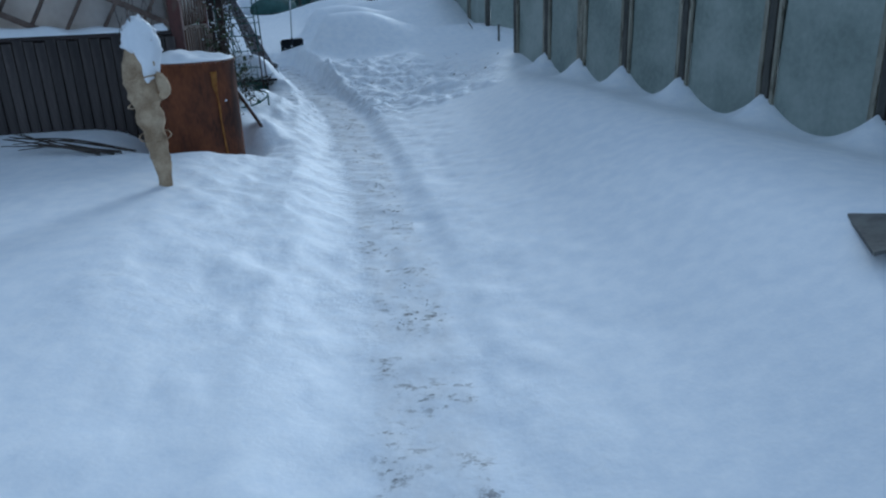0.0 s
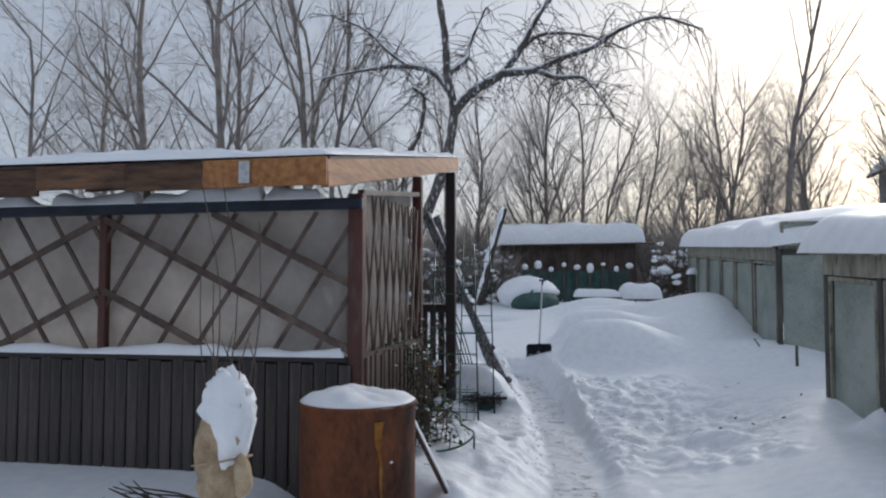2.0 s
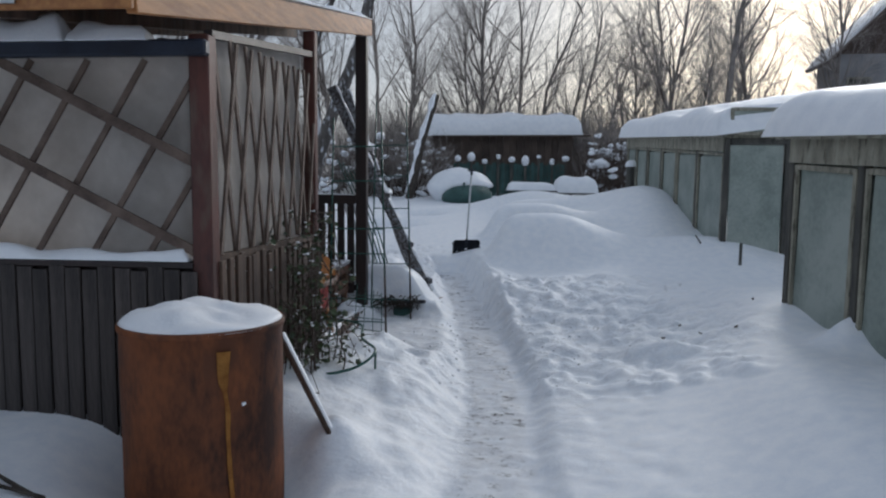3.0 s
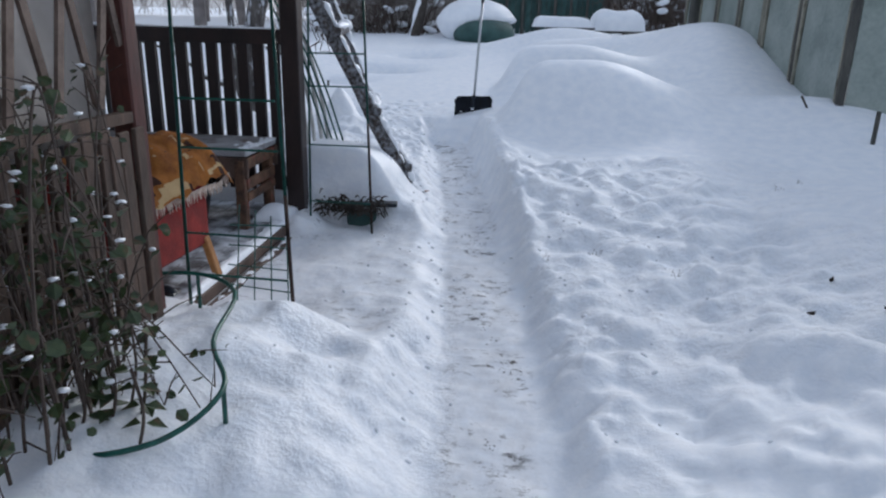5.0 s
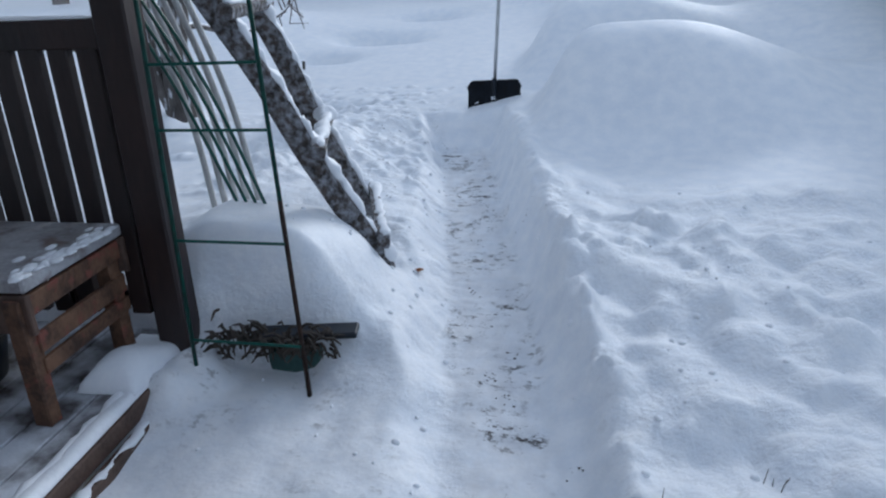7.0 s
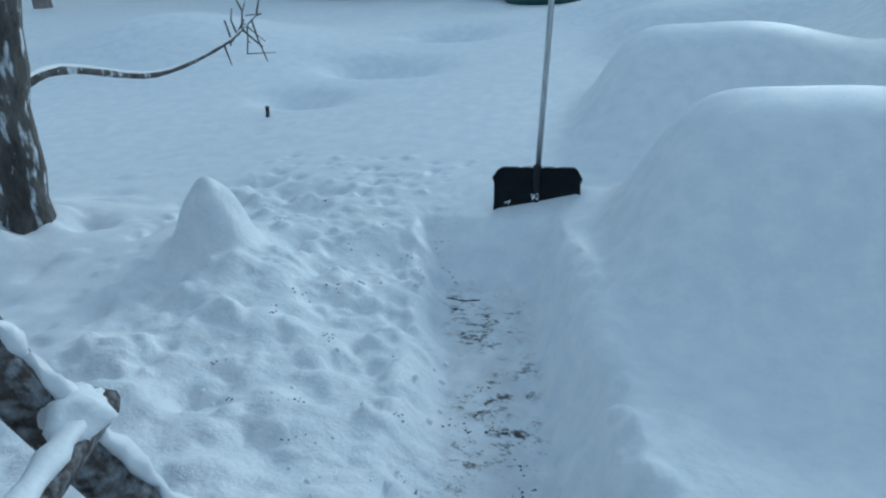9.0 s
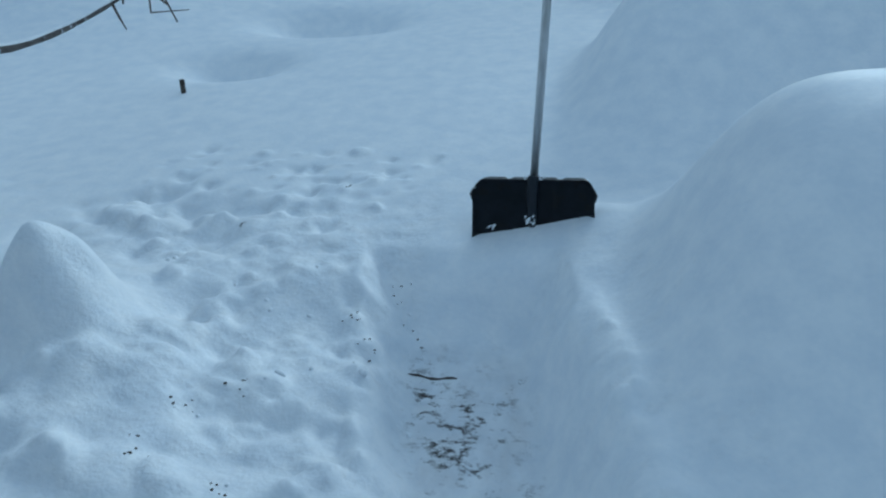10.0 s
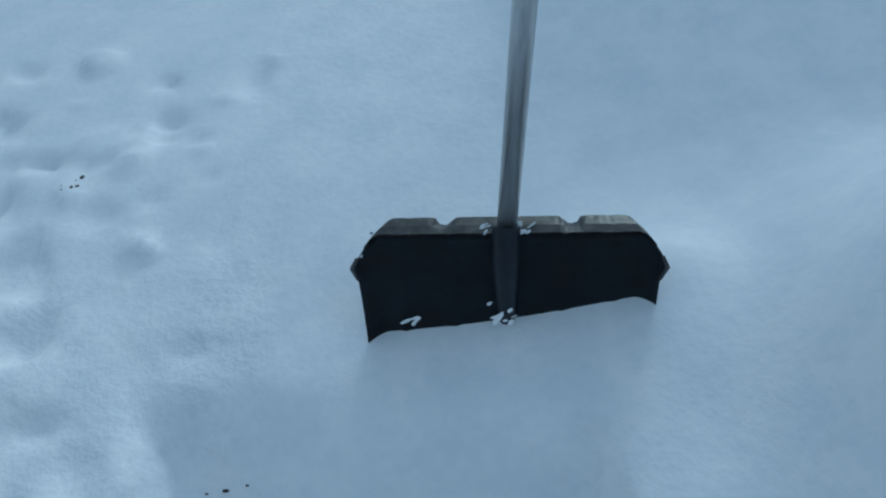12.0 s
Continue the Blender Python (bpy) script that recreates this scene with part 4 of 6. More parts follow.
for v in bm.verts:
    x, y, z = v.co
    low = 1.0 if z > 0 else 1.9 if x > -0.1 else 0.55
    v.co = Vector((-0.205 + 0.118 * x * (1 + 0.3 * float(grain(z * 2, y * 2, 0.4, 6))), 4.578 + 0.112 * y * (1 + 0.2 * float(grain(x * 2, z * 2, 0.6, 7))), 1.26 + 0.165 * z * low * (1 + 0.25 * float(grain(x * 2 + 5, y * 2, 0.45, 8)))))
solid("snow_layer", bm, SNOWCAP, "snow clinging to the top of the burlap bundle", "snow", kind="stuff", smooth=True)

# cut branches lying before the fence
pile = thing("brushwood", (-1.38, 5.8, 0.3), "small heap of cut bare branches on the snow", "branches")
rs = random.Random(4)
for k in range(11):
    x0, y0 = -1.85 + rs.random() * 0.25, 5.72 + rs.random() * 0.25
    x1, y1 = -0.98 + rs.random() * 0.3, 5.55 + rs.random() * 0.3
    xm, ym = (x0 + x1) / 2, (y0 + y1) / 2 + rs.uniform(-0.1, 0.1)
    p = [(x0, y0, height(x0, y0) + 0.02 + rs.random() * 0.16), (xm, ym, height(xm, ym) + 0.05 + rs.random() * 0.05), (x1, y1, height(x1, y1) + 0.015)]
    part("branch", tube(bmesh.new(), curve_pts(p, 5), [0.004 + 0.007 * i / 10 for i in range(11)], 5), BARK, pile)

# ---- greenhouses ----
def greenhouse(origin, d, stops, z_eave, slope, width, label, cap, corner_dark):
    """A long glazed house: wall from origin along d, posts at the stops, roof rising away from the wall."""
    o, d = Vector((*origin, 0)), Vector((*d, 0)).normalized()
    n = Vector((d.y, -d.x, 0))
    if n.x < 0:
        n = -n
    P = lambda s, u, z: Vector(((o + d * s + n * u).x, (o + d * s + n * u).y, z))
    ze = lambda s: z_eave + slope * s
    end = stops[-1]
    gh = thing("greenhouse", P(end / 2, width / 2, 0.3), label, "greenhouse", "greenhouses")
    for i, s in enumerate(stops):
        dark = i == 0 and corner_dark or i % 2 == 1 or i > 3
        part("post", bar(bmesh.new(), P(s, 0, -0.2), P(s, 0, ze(s) - 0.02), 0.075 if dark else 0.06, 0.08, d, 0.006), DARK_FRAME if dark else FRAME, gh)
    for a, b in zip(stops, stops[1:]):
        part("fascia_board", bar(bmesh.new(), P(a, -0.052, ze(a) - 0.12), P(b - 0.01, -0.052, ze(b) - 0.12), 0.022, 0.22 + 0.01 * math.sin(a * 5), n, 0.004), FRAME, gh)
        sash = part("sash", bar(bar(bar(bar(bmesh.new(), P(a + 0.075, -0.02, 0.0), P(a + 0.075, -0.02, ze(a) - 0.25), 0.034, 0.035, d, 0.004),
                    P(b - 0.075, -0.02, 0.0), P(b - 0.075, -0.02, ze(b) - 0.25), 0.05, 0.035, d, 0.004),
                    P(a + 0.1, -0.02, ze(a) - 0.27), P(b - 0.1, -0.02, ze(b) - 0.27), 0.035, 0.05, n, 0.004),
                    P(a + 0.1, -0.02, 0.1), P(b - 0.1, -0.02, 0.1), 0.035, 0.06, n, 0.004), FRAME, gh, "peeling cream sash")
        part("pane", bar(bmesh.new(), P(a + 0.1, 0.0, (ze(a) - 0.3 + 0.12) / 2), P(b - 0.1, 0.0, (ze(b) - 0.3 + 0.12) / 2), 0.006, ze(a) - 0.42, n), PANE, sash, "clouded greenish pane")
    # end wall and rear
    for e in (0.0, end):
        ww = width / 3
        for k in range(3):
            part("pane", bar(bmesh.new(), P(e, ww * k + 0.06, (ze(e) - 0.2) / 2), P(e, ww * (k + 1) - 0.06, (ze(e) - 0.2) / 2), 0.006, ze(e) + 0.1, d), PANE, gh, "clouded greenish pane")
            part("post", bar(bmesh.new(), P(e, ww * (k + 1), -0.2), P(e, ww * (k + 1), ze(e) - 0.02), 0.07, 0.07, d, 0.006), DARK_FRAME, gh)
        part("tie_beam", bar(bmesh.new(), P(e, 0.05, ze(e) - 0.07), P(e, width, ze(e) - 0.07), 0.06, 0.10, d, 0.006), DARK_FRAME, gh)
    for e in (0.0, end):
        part("gable_board", bar(bmesh.new(), P(e, 0.0, ze(e) + 0.13), P(e, width, ze(e) + 0.13), 0.03, 0.32, d, 0.004), FRAME, gh)
    part("rear_wall", bar(bmesh.new(), P(0, width, 0.9), P(end, width, 0.9), 0.05, 2.0, n), PANE, gh)
    # roof
    ov = 0.14
    rise = 0.14
    part("roof_sheet", bar(bmesh.new(), P(-0.12, width / 2 - ov / 2, ze(0) + 0.03 + rise * width / 2), P(end + 0.1, width / 2 - ov / 2, ze(end) + 0.03 + rise * width / 2), width + ov, 0.02, n + Vector((0, 0, rise))), DARK_FRAME, gh, "grey roof sheet")
    part("eave_batten", bar(bmesh.new(), P(-0.12, -ov + 0.02, ze(0) - 0.0), P(end, -ov + 0.02, ze(end) - 0.0), 0.035, 0.035, n), FRAME, gh)
    c = P(-0.2, -ov - 0.10, ze(0) + 0.035 - rise * 0.2)
    snow = snow_layer(c, P(end + 0.25, -ov - 0.10, ze(end) + 0.035 - rise * 0.2) - c, n * (width + 0.4) + Vector((0, 0, rise * (width + 0.4))), 70, 36, cap, cap * 0.85, 3, 0.012)
    solid("snow_layer", snow, SNOWCAP, "thick rounded blanket of snow on the greenhouse roof", "snow", kind="stuff", smooth=True)
    return gh, P, ze


ghB, PB, zB = greenhouse((3.67, 10.02), (0.196, -0.981), (0, 1.02, 1.97, 2.95, 3.98, 5.12, 6.25, 7.35, 8.45), 2.14, -0.048, 2.8, "old glazed greenhouse of peeling cream frames, half drifted in", 0.36, True)
ghA, PQ, zA = greenhouse((4.16, 14.91), (-0.10, 0.995), (0, 1.45, 2.8, 4.0, 5.3, 6.5, 7.6), 2.42, 0.055, 2.8, "long greenhouse of dark posts and clouded panes behind a snow bank", 0.42, True)
vent = thing("vent_window", PQ(-0.1, 0.4, 2.45), "small old window leaning on the greenhouse end under the snow", "window")
part("window_frame", bar(bar(bar(bar(bmesh.new(), PQ(-0.12, 0.02, 2.47), PQ(-0.12, 0.74, 2.47), 0.04, 0.05, (0, 1, 0)), PQ(-0.12, 0.02, 2.84), PQ(-0.12, 0.74, 2.84), 0.04, 0.05, (0, 1, 0)), PQ(-0.12, 0.02, 2.45), PQ(-0.12, 0.02, 2.86), 0.05, 0.04, (1, 0, 0)), PQ(-0.12, 0.74, 2.45), PQ(-0.12, 0.74, 2.86), 0.05, 0.04, (1, 0, 0)), FRAME, vent)
part("pane", bar(bmesh.new(), PQ(-0.12, 0.04, 2.655), PQ(-0.12, 0.72, 2.655), 0.006, 0.34, (0, 1, 0)), PANE, vent)
SLZ = height(3.5, 2.0)
slab = thing("slate_slab", (3.5, 2.1, 0.4), "corner of a grey slate slab poking out of the snow", "slab")
bm = bmesh.new()
cs = [Vector(p) for p in ((3.46, 2.22, SLZ - 0.01), (3.21, 1.70, SLZ + 0.0), (3.60, 1.62, SLZ + 0.10), (3.88, 2.08, SLZ + 0.03))]
up = Vector((0.25, 0.3, -0.9)).normalized() * 0.02
vs = [bm.verts.new(p) for p in cs] + [bm.verts.new(p + up) for p in cs]
for f in ((0, 1, 2, 3), (7, 6, 5, 4), (0, 4, 5, 1), (1, 5, 6, 2), (2, 6, 7, 3), (3, 7, 4, 0)):
    bm.faces.new([vs[i] for i in f])
part("plate", bm, SLATE, slab)
solid("stake", tube(bmesh.new(), [(4.165, 13.79, 0.2), (4.17, 13.8, 0.85)], 0.022, 7), DARK_FRAME, "thin dark stake standing in the snow", "stake")
solid("stake", tube(bmesh.new(), [(4.03, 14.98, 0.45), (3.72, 14.75, 0.88)], 0.012, 6), BARK, "thin stick leaning out of the snow bank", "stake")
stump_z = height(-2.5, 17.0)
solid("stake", tube(bmesh.new(), [(-2.5, 17.02, stump_z - 0.1), (-2.49, 17.02, stump_z + 0.09)], 0.017, 7), BARK, "short dark stub sticking out of the snow", "stake")
solid("stake", tube(bmesh.new(), [(3.25, 20.3, 1.2), (3.25, 20.3, 2.05)], 0.09, 8), DARK_FRAME, "dark post with a snow cap", "post")
solid("snow_layer", snow_disc(3.25, 20.3, 2.04, 0.13, 0.12, 4), SNOWCAP, "snow cap on a post", "snow", kind="stuff", smooth=True)

# ---- shovel ----
shovel = thing("snow_shovel", (0.02, 15.28, 0.4), "snow shovel with black plastic blade and aluminium handle, stuck upright", "shovel")
SH_X, SH_Y, SH_Z = Vector((1.0, -0.065, 0.045)).normalized(), Vector((0.065, 1.0, 0.0)).normalized(), Vector((-0.045, 0.0, 1.0))
SH_O = Vector((0.028, 15.293, 0.674))


def on_shovel(a, b, c):
    return SH_O + SH_X * a + SH_Y * b + SH_Z * c


def blade_form(u, v):
    """Front face: u -1..1 across, v 0..1 from the buried edge up."""
    half = 0.229 + 0.008 * math.exp(-((v - 0.90) / 0.06) ** 2) * max(0.0, abs(u) - 0.8) / 0.2 + 0.026 * math.sqrt(1 - v) * (1.2 if u < 0 else 0.5) - 0.004 * math.sin(v * 3)
    edge = max(0.0, abs(u) - 0.86) / 0.14
    c = -0.38 + 0.38 * v - 0.022 * edge ** 2 * ease(np.array((v - 0.75) / 0.25)).item()
    b = -0.045 * (1 - v) ** 2 - 0.020 * edge ** 1.5 - 0.012 * math.sin(math.pi * v) * (1 - u * u)
    rib = 0.004 * math.exp(-((abs(u) - 0.72) / 0.02) ** 2) + 0.004 * math.exp(-((abs(u) - 0.38) / 0.02) ** 2)
    return on_shovel(half * u, b - rib * (1 - v * 0.5), c)


bm = bmesh.new()
NU, NV = 60, 22
front = [[bm.verts.new(blade_form(-1 + 2 * i / NU, j / NV)) for i in range(NU + 1)] for j in range(NV + 1)]
for j in range(NV):
    for i in range(NU):
        bm.faces.new((front[j][i], front[j][i + 1], front[j + 1][i + 1], front[j + 1][i]))
bmesh.ops.solidify(bm, geom=bm.faces[:], thickness=-0.005)
part("blade", bm, BLACK, shovel, "black plastic blade", True)
bm = bmesh.new()
lip = []
for i in range(NU + 1):
    u = -1 + 2 * i / NU
    notch = 0.012 * math.exp(-((abs(u) - 0.46) / 0.06) ** 4)
    edge = max(0.0, abs(u) - 0.86) / 0.14
    p = blade_form(u * 0.97, 1.0) + SH_Y * 0.004
    q = p + SH_Y * (0.046 - notch - 0.016 * edge) - SH_Z * (0.006 + 0.6 * notch) - SH_X * (0.018 * u * abs(u))
    lip.append([bm.verts.new(v) for v in (p + SH_Z * 0.001, p.lerp(q, 0.35) + SH_Z * 0.004, p.lerp(q, 0.85) + SH_Z * 0.002, q - SH_Z * 0.004, q - SH_Z * 0.014, q - SH_Z * 0.014 - SH_Y * 0.004, p - SH_Z * 0.006)])
for a, b in zip(lip, lip[1:]):
    for k in range(7):
        bm.faces.new((a[k], b[k], b[(k + 1) % 7], a[(k + 1) % 7]))
bm.faces.new(lip[0])
bm.faces.new(lip[-1][::-1])
part("lip", bm, LIP, shovel, "scuffed folded black top lip")
for sgn in (-1, 1):
    tip = tube(bmesh.new(), [blade_form(sgn, 0.98), blade_form(sgn, 0.90) + SH_X * sgn * 0.001, blade_form(sgn, 0.80)], [0.003, 0.004, 0.003], 6)
    part("wing_tip", tip, LIP, shovel, "small flared corner", True)
part("socket", tube(bmesh.new(), curve_pts([on_shovel(-0.006, -0.016, -0.25), on_shovel(-0.004, -0.020, -0.12), on_shovel(-0.002, -0.008, -0.02), on_shovel(0.0, 0.010, 0.008)], 5), [0.010 + 0.012 * min(1, i / 8) for i in range(16)], 16), BLACK, shovel, "black socket ridge", True)
HN = Vector((0.051, 0.075, 1.0))
HB = on_shovel(0.0, 0.014, 0.0)
part("handle", tube(bmesh.new(), [HB, HB + HN * 0.6, HB + HN * 1.15], 0.0155, 20), ALU, shovel, "straight aluminium tube", True)
gt = HB + HN * 1.2
part("grip", bar(tube(bmesh.new(), [HB + HN * 1.12, gt], 0.02, 12), gt - Vector((0.07, 0, 0)), gt + Vector((0.07, 0, 0)), 0.03, 0.035, (0, 1, 0), 0.01), BLACK, shovel, "black plastic grip")
bm = bmesh.new()
rs = random.Random(9)
for u0, v0, n, sz in ((-0.66, 0.50, 7, 0.006), (-0.07, 0.62, 7, 0.006), (0.0, 0.60, 5, 0.005), (-0.9, 0.98, 3, 0.004), (0.14, 1.0, 5, 0.005), (-0.13, 1.0, 5, 0.005)):
    for k in range(n):
        u, v = u0 + rs.gauss(0, 0.028), min(1.0, v0 + rs.gauss(0, 0.020))
        p = blade_form(max(-1, min(1, u)), v) - SH_Y * (0.026 if abs(u) < 0.1 and v < 0.9 else 0.002) + (SH_Y * rs.uniform(0, 0.03) + SH_Z * 0.003 if v > 0.96 else Vector((0, 0, 0)))
        r = sz * rs.uniform(0.5, 1.2)
        bmesh.ops.create_icosphere(bm, subdivisions=2, radius=r, matrix=Matrix.Translation(p) @ Euler((0, rs.uniform(0.2, 1.2), 0)).to_matrix().to_4x4() @ Matrix.Diagonal((rs.uniform(0.5, 1.0), 0.35, rs.uniform(1.2, 2.6), 1)))
solid("snow_crumbs", bm, SNOWCAP, "crumbs of snow stuck to the shovel", "snow", kind="stuff")

# ---- trellises, hoop, poles ----
def trellis(feet, lean, top, rungs, depth, label):
    """A four-legged plant tower of coated rods, with rungs and a brown stripped foot."""
    a, b = (Vector(p) for p in feet)
    tr = thing("plant_trellis", ((a.x + b.x) / 2, a.y, min(a.z, b.z)), label, "trellis", "green trellises")
    mid = (a + b) / 2
    for foot in (a, b):
        for k in (0, depth):
            if k and depth == 0:
                continue
            p = foot + Vector((0, k, 0))
            q = Vector((mid.x + (foot.x - mid.x) * lean, p.y - k * 0.3, top))
            m = p.lerp(q, 0.33)
            part("rod", tube(bmesh.new(), [p - Vector((0, 0, 0.12)), m, q], 0.0085, 8), GREEN, tr, "", True)
            if foot is b and k == 0:
                part("stripped_foot", tube(bmesh.new(), [p + (q - p) * 0.005 - Vector((0, 0, 0.02)), p.lerp(q, 0.32)], 0.0095, 8), RUSTY_TUBE, tr, "brown where the coating is gone", True)
    for z in rungs:
        t = (z - a.z) / (top - a.z)
        x0, x1 = mid.x + (a.x - mid.x) * (1 + (lean - 1) * t), mid.x + (b.x - mid.x) * (1 + (lean - 1) * t)
        part("rung", tube(bmesh.new(), [(x0, a.y, z), (x1, a.y, z + 0.005)], 0.006, 6), GREEN, tr)
        if depth:
            part("rung", tube(bmesh.new(), [(x1, a.y, z), (x1, a.y + depth * (1 - 0.3 * t), z)], 0.005, 6), GREEN, tr)
    return tr


trellis(((-0.585, 11.10, 0.10), (-0.11, 11.11, 0.11)), 0.72, 2.6, (0.32, 0.74, 1.155, 1.38, 1.75, 2.1), 0.0, "tall green coated trellis ladder standing in the snow")
trellis(((-0.47, 9.16, 0.15), (0.05, 9.2, 0.2)), 0.80, 2.25, (0.45, 0.655, 1.06, 1.28, 1.7, 2.0), 0.0, "green coated plant tower beside the pavilion")
net = thing("wire_mesh_panel", (-0.15, 9.25, 0.1), "bent scrap of green garden mesh", "mesh")
for k in range(5):
    part("rod", tube(bmesh.new(), [(-0.31, 9.23 + 0.02 * k, 0.28 + 0.095 * k), (0.02 - 0.015 * k, 9.30 + 0.015 * k, 0.22 + 0.11 * k)], 0.0035, 5), GREEN, net)
for k in range(4):
    part("rod", tube(bmesh.new(), [(-0.27 + 0.085 * k, 9.22 + 0.02 * k, 0.10), (-0.245 + 0.07 * k, 9.30 + 0.02 * k, 0.77 - 0.03 * k)], 0.0035, 5), GREEN, net)
hoop = thing("plant_hoop", (-0.2, 8.5, 0.2), "green plastic hoop round a rose bush", "plant support")
ring = curve_pts([(-0.80, 8.70, 0.45), (-0.70, 8.98, 0.47), (-0.38, 9.10, 0.475), (-0.11, 8.93, 0.47), (0.02, 8.48, 0.46), (0.20, 8.20, 0.43), (0.08, 7.97, 0.35), (-0.25, 7.90, 0.31), (-0.58, 8.10, 0.36), (-0.78, 8.45, 0.42), (-0.80, 8.70, 0.45)], 6)
part("ring", tube(bmesh.new(), ring, 0.010, 8), GREEN, hoop, "", True)
for lx, ly, lz in ((0.20, 8.20, 0.43), (-0.38, 9.10, 0.475), (-0.58, 8.10, 0.36)):
    part("leg", tube(bmesh.new(), [(lx, ly, lz), (lx - 0.005, ly, 0.0)], 0.009, 8), GREEN, hoop)
for k in range(4):
    p0 = Vector((-1.10 + 0.055 * k, 11.48 + 0.03 * k, 1.95 - 0.04 * k))
    p1 = Vector((-0.65 + 0.045 * k, 11.83, 0.52))
    solid("garden_rod", tube(bmesh.new(), curve_pts([p0, p0.lerp(p1, 0.5) + Vector((0.03, 0.02, 0.02)), p1], 6), 0.008, 7), GREEN, "thin green coated rod leaning behind the trellis", "garden rod", "leaning rods", smooth=True)
for k in range(5):
    p0 = Vector((-1.27 + 0.035 * k, 12.2 + 0.03 * k, 1.55 + 0.03 * k))
    p1 = Vector((-1.10 + 0.07 * k, 12.3, 0.40))
    solid("pipe", tube(bmesh.new(), curve_pts([p0, p0.lerp(p1, 0.5) + Vector((0.05, 0, 0)), p1], 7), 0.017, 9), WHITE_TUBE, "grey-white plastic pipe leaning in a bundle", "pipe", "leaning pipes", smooth=True)

# black rim and withered plant sticking out of the snowed-in crate
crate = thing("planter", (-0.3, 11.5, 0.1), "snowed-in planter with a black rim and withered plant", "planter")
part("body", block(bmesh.new(), (-0.36, 11.27, 0.02), (-0.13, 11.9, 0.205), 0.02), GREEN_FENCE, crate, "faded green planter side")
part("rim", bar(bmesh.new(), (-0.40, 11.28, 0.262), (0.02, 11.36, 0.268), 0.10, 0.028, (0, 1, 0), 0.006), BLACK, crate, "black rim")
bm = bmesh.new()
rs = random.Random(12)
for k in range(190):
    p = Vector((rs.uniform(-0.56, -0.06), rs.uniform(11.20, 11.30), rs.gauss(0.25, 0.035)))
    q = p + Vector((rs.uniform(-0.08, 0.08), rs.uniform(-0.07, 0.01), rs.uniform(-0.05, 0.05)))
    tube(bm, [p, (p + q) / 2 + Vector((0, 0, 0.015)), q], [0.007, 0.006, 0.003], 4)
part("withered_plant", bm, BARK, crate, "dark withered stems")

# ---- ladder ----
ladder = thing("ladder", (-0.3, 12.3, 0.3), "rough log ladder leaning to the pavilion, dusted with snow", "ladder")
R0, R1 = Vector((-0.335, 12.67, 0.29)), Vector((-1.12, 11.87, 2.8))
L0, L1 = Vector((-0.055, 12.02, 0.25)), Vector((-1.15, 11.39, 2.8))


def hewn(bm, pts, w, h, side, seed, worn=0.10):
    """A hewn timber along points: broad faces, uneven rounded edges."""
    pts = [Vector(p) for p in pts]
    rings = []
    form = ((-1, -0.62), (-0.72, -1), (0.72, -1), (1, -0.62), (1, 0.62), (0.72, 1), (-0.72, 1), (-1, 0.62))
    for i, p in enumerate(pts):
        d = (pts[min(i + 1, len(pts) - 1)] - pts[max(i - 1, 0)]).normalized()
        a = (Vector(side) - d * Vector(side).dot(d)).normalized()
        b = a.cross(d)
        rings.append([bm.verts.new(p + a * w / 2 * u * (1 + worn * float(grain(i * 0.7, k * 3.1, 1.3, seed))) + b * h / 2 * v * (1 + worn * float(grain(i * 0.6 + 40, k * 2.3, 1.1, seed + 1)))) for k, (u, v) in enumerate(form)])
    for a, b in zip(rings, rings[1:]):
        for k in range(8):
            bm.faces.new((a[k], a[(k + 1) % 8], b[(k + 1) % 8], b[k]))
    bm.faces.new(rings[0][::-1])
    bm.faces.new(rings[-1])
    return bm


def crust(bm, pts, r, seed, flat=0.6):
    """Uneven snow lying along points, thick here and thin there."""
    n = len(pts)
    rr = [r * (0.75 + 0.55 * float(grain(i * 0.55, 3.0, 1.0, seed)) + 0.25 * float(grain(i * 1.3, 9.0, 1.0, seed + 2))) for i in range(n)]
    rr[0] = rr[-1] = 0.3 * r
    first = len(bm.verts)
    tube(bm, pts, [max(0.25 * r, q) for q in rr], 10)
    bm.verts.ensure_lookup_table()
    for k, v in enumerate(bm.verts[first:]):
        c = Vector(pts[min(k // 10, n - 1)])
        v.co.z = c.z + (v.co.z - c.z) * flat
        v.co += Vector((1, 1, 0.6)) * 0.28 * r * float(grain(k * 0.37, 1.0, 1.0, seed + 4))
    return bm


for n_rail, (a, b) in enumerate(((R0, R1), (L0, L1))):
    p = [a.lerp(b, k / 30) + Vector((0.006 * math.sin(k * 0.7), 0.006 * math.cos(k * 0.5), 0)) for k in range(31)]
    part("rail", hewn(bmesh.new(), p, 0.102, 0.076, (-0.75, -0.35, -0.45), 3 + n_rail), LOG, ladder, "dark hewn timber flecked with frost")
    for lo, hi in ((0, 9), (9, 17), (18, 30)):
        q = [p[lo].lerp(p[hi], t / 24) + Vector((0.040, 0.016, 0.034)) for t in range(25)]
        solid("snow_layer", crust(bmesh.new(), q, 0.030, 5 + lo + n_rail, 0.8), SNOWCAP, "crust of snow along a ladder rail", "snow", kind="stuff", smooth=True)
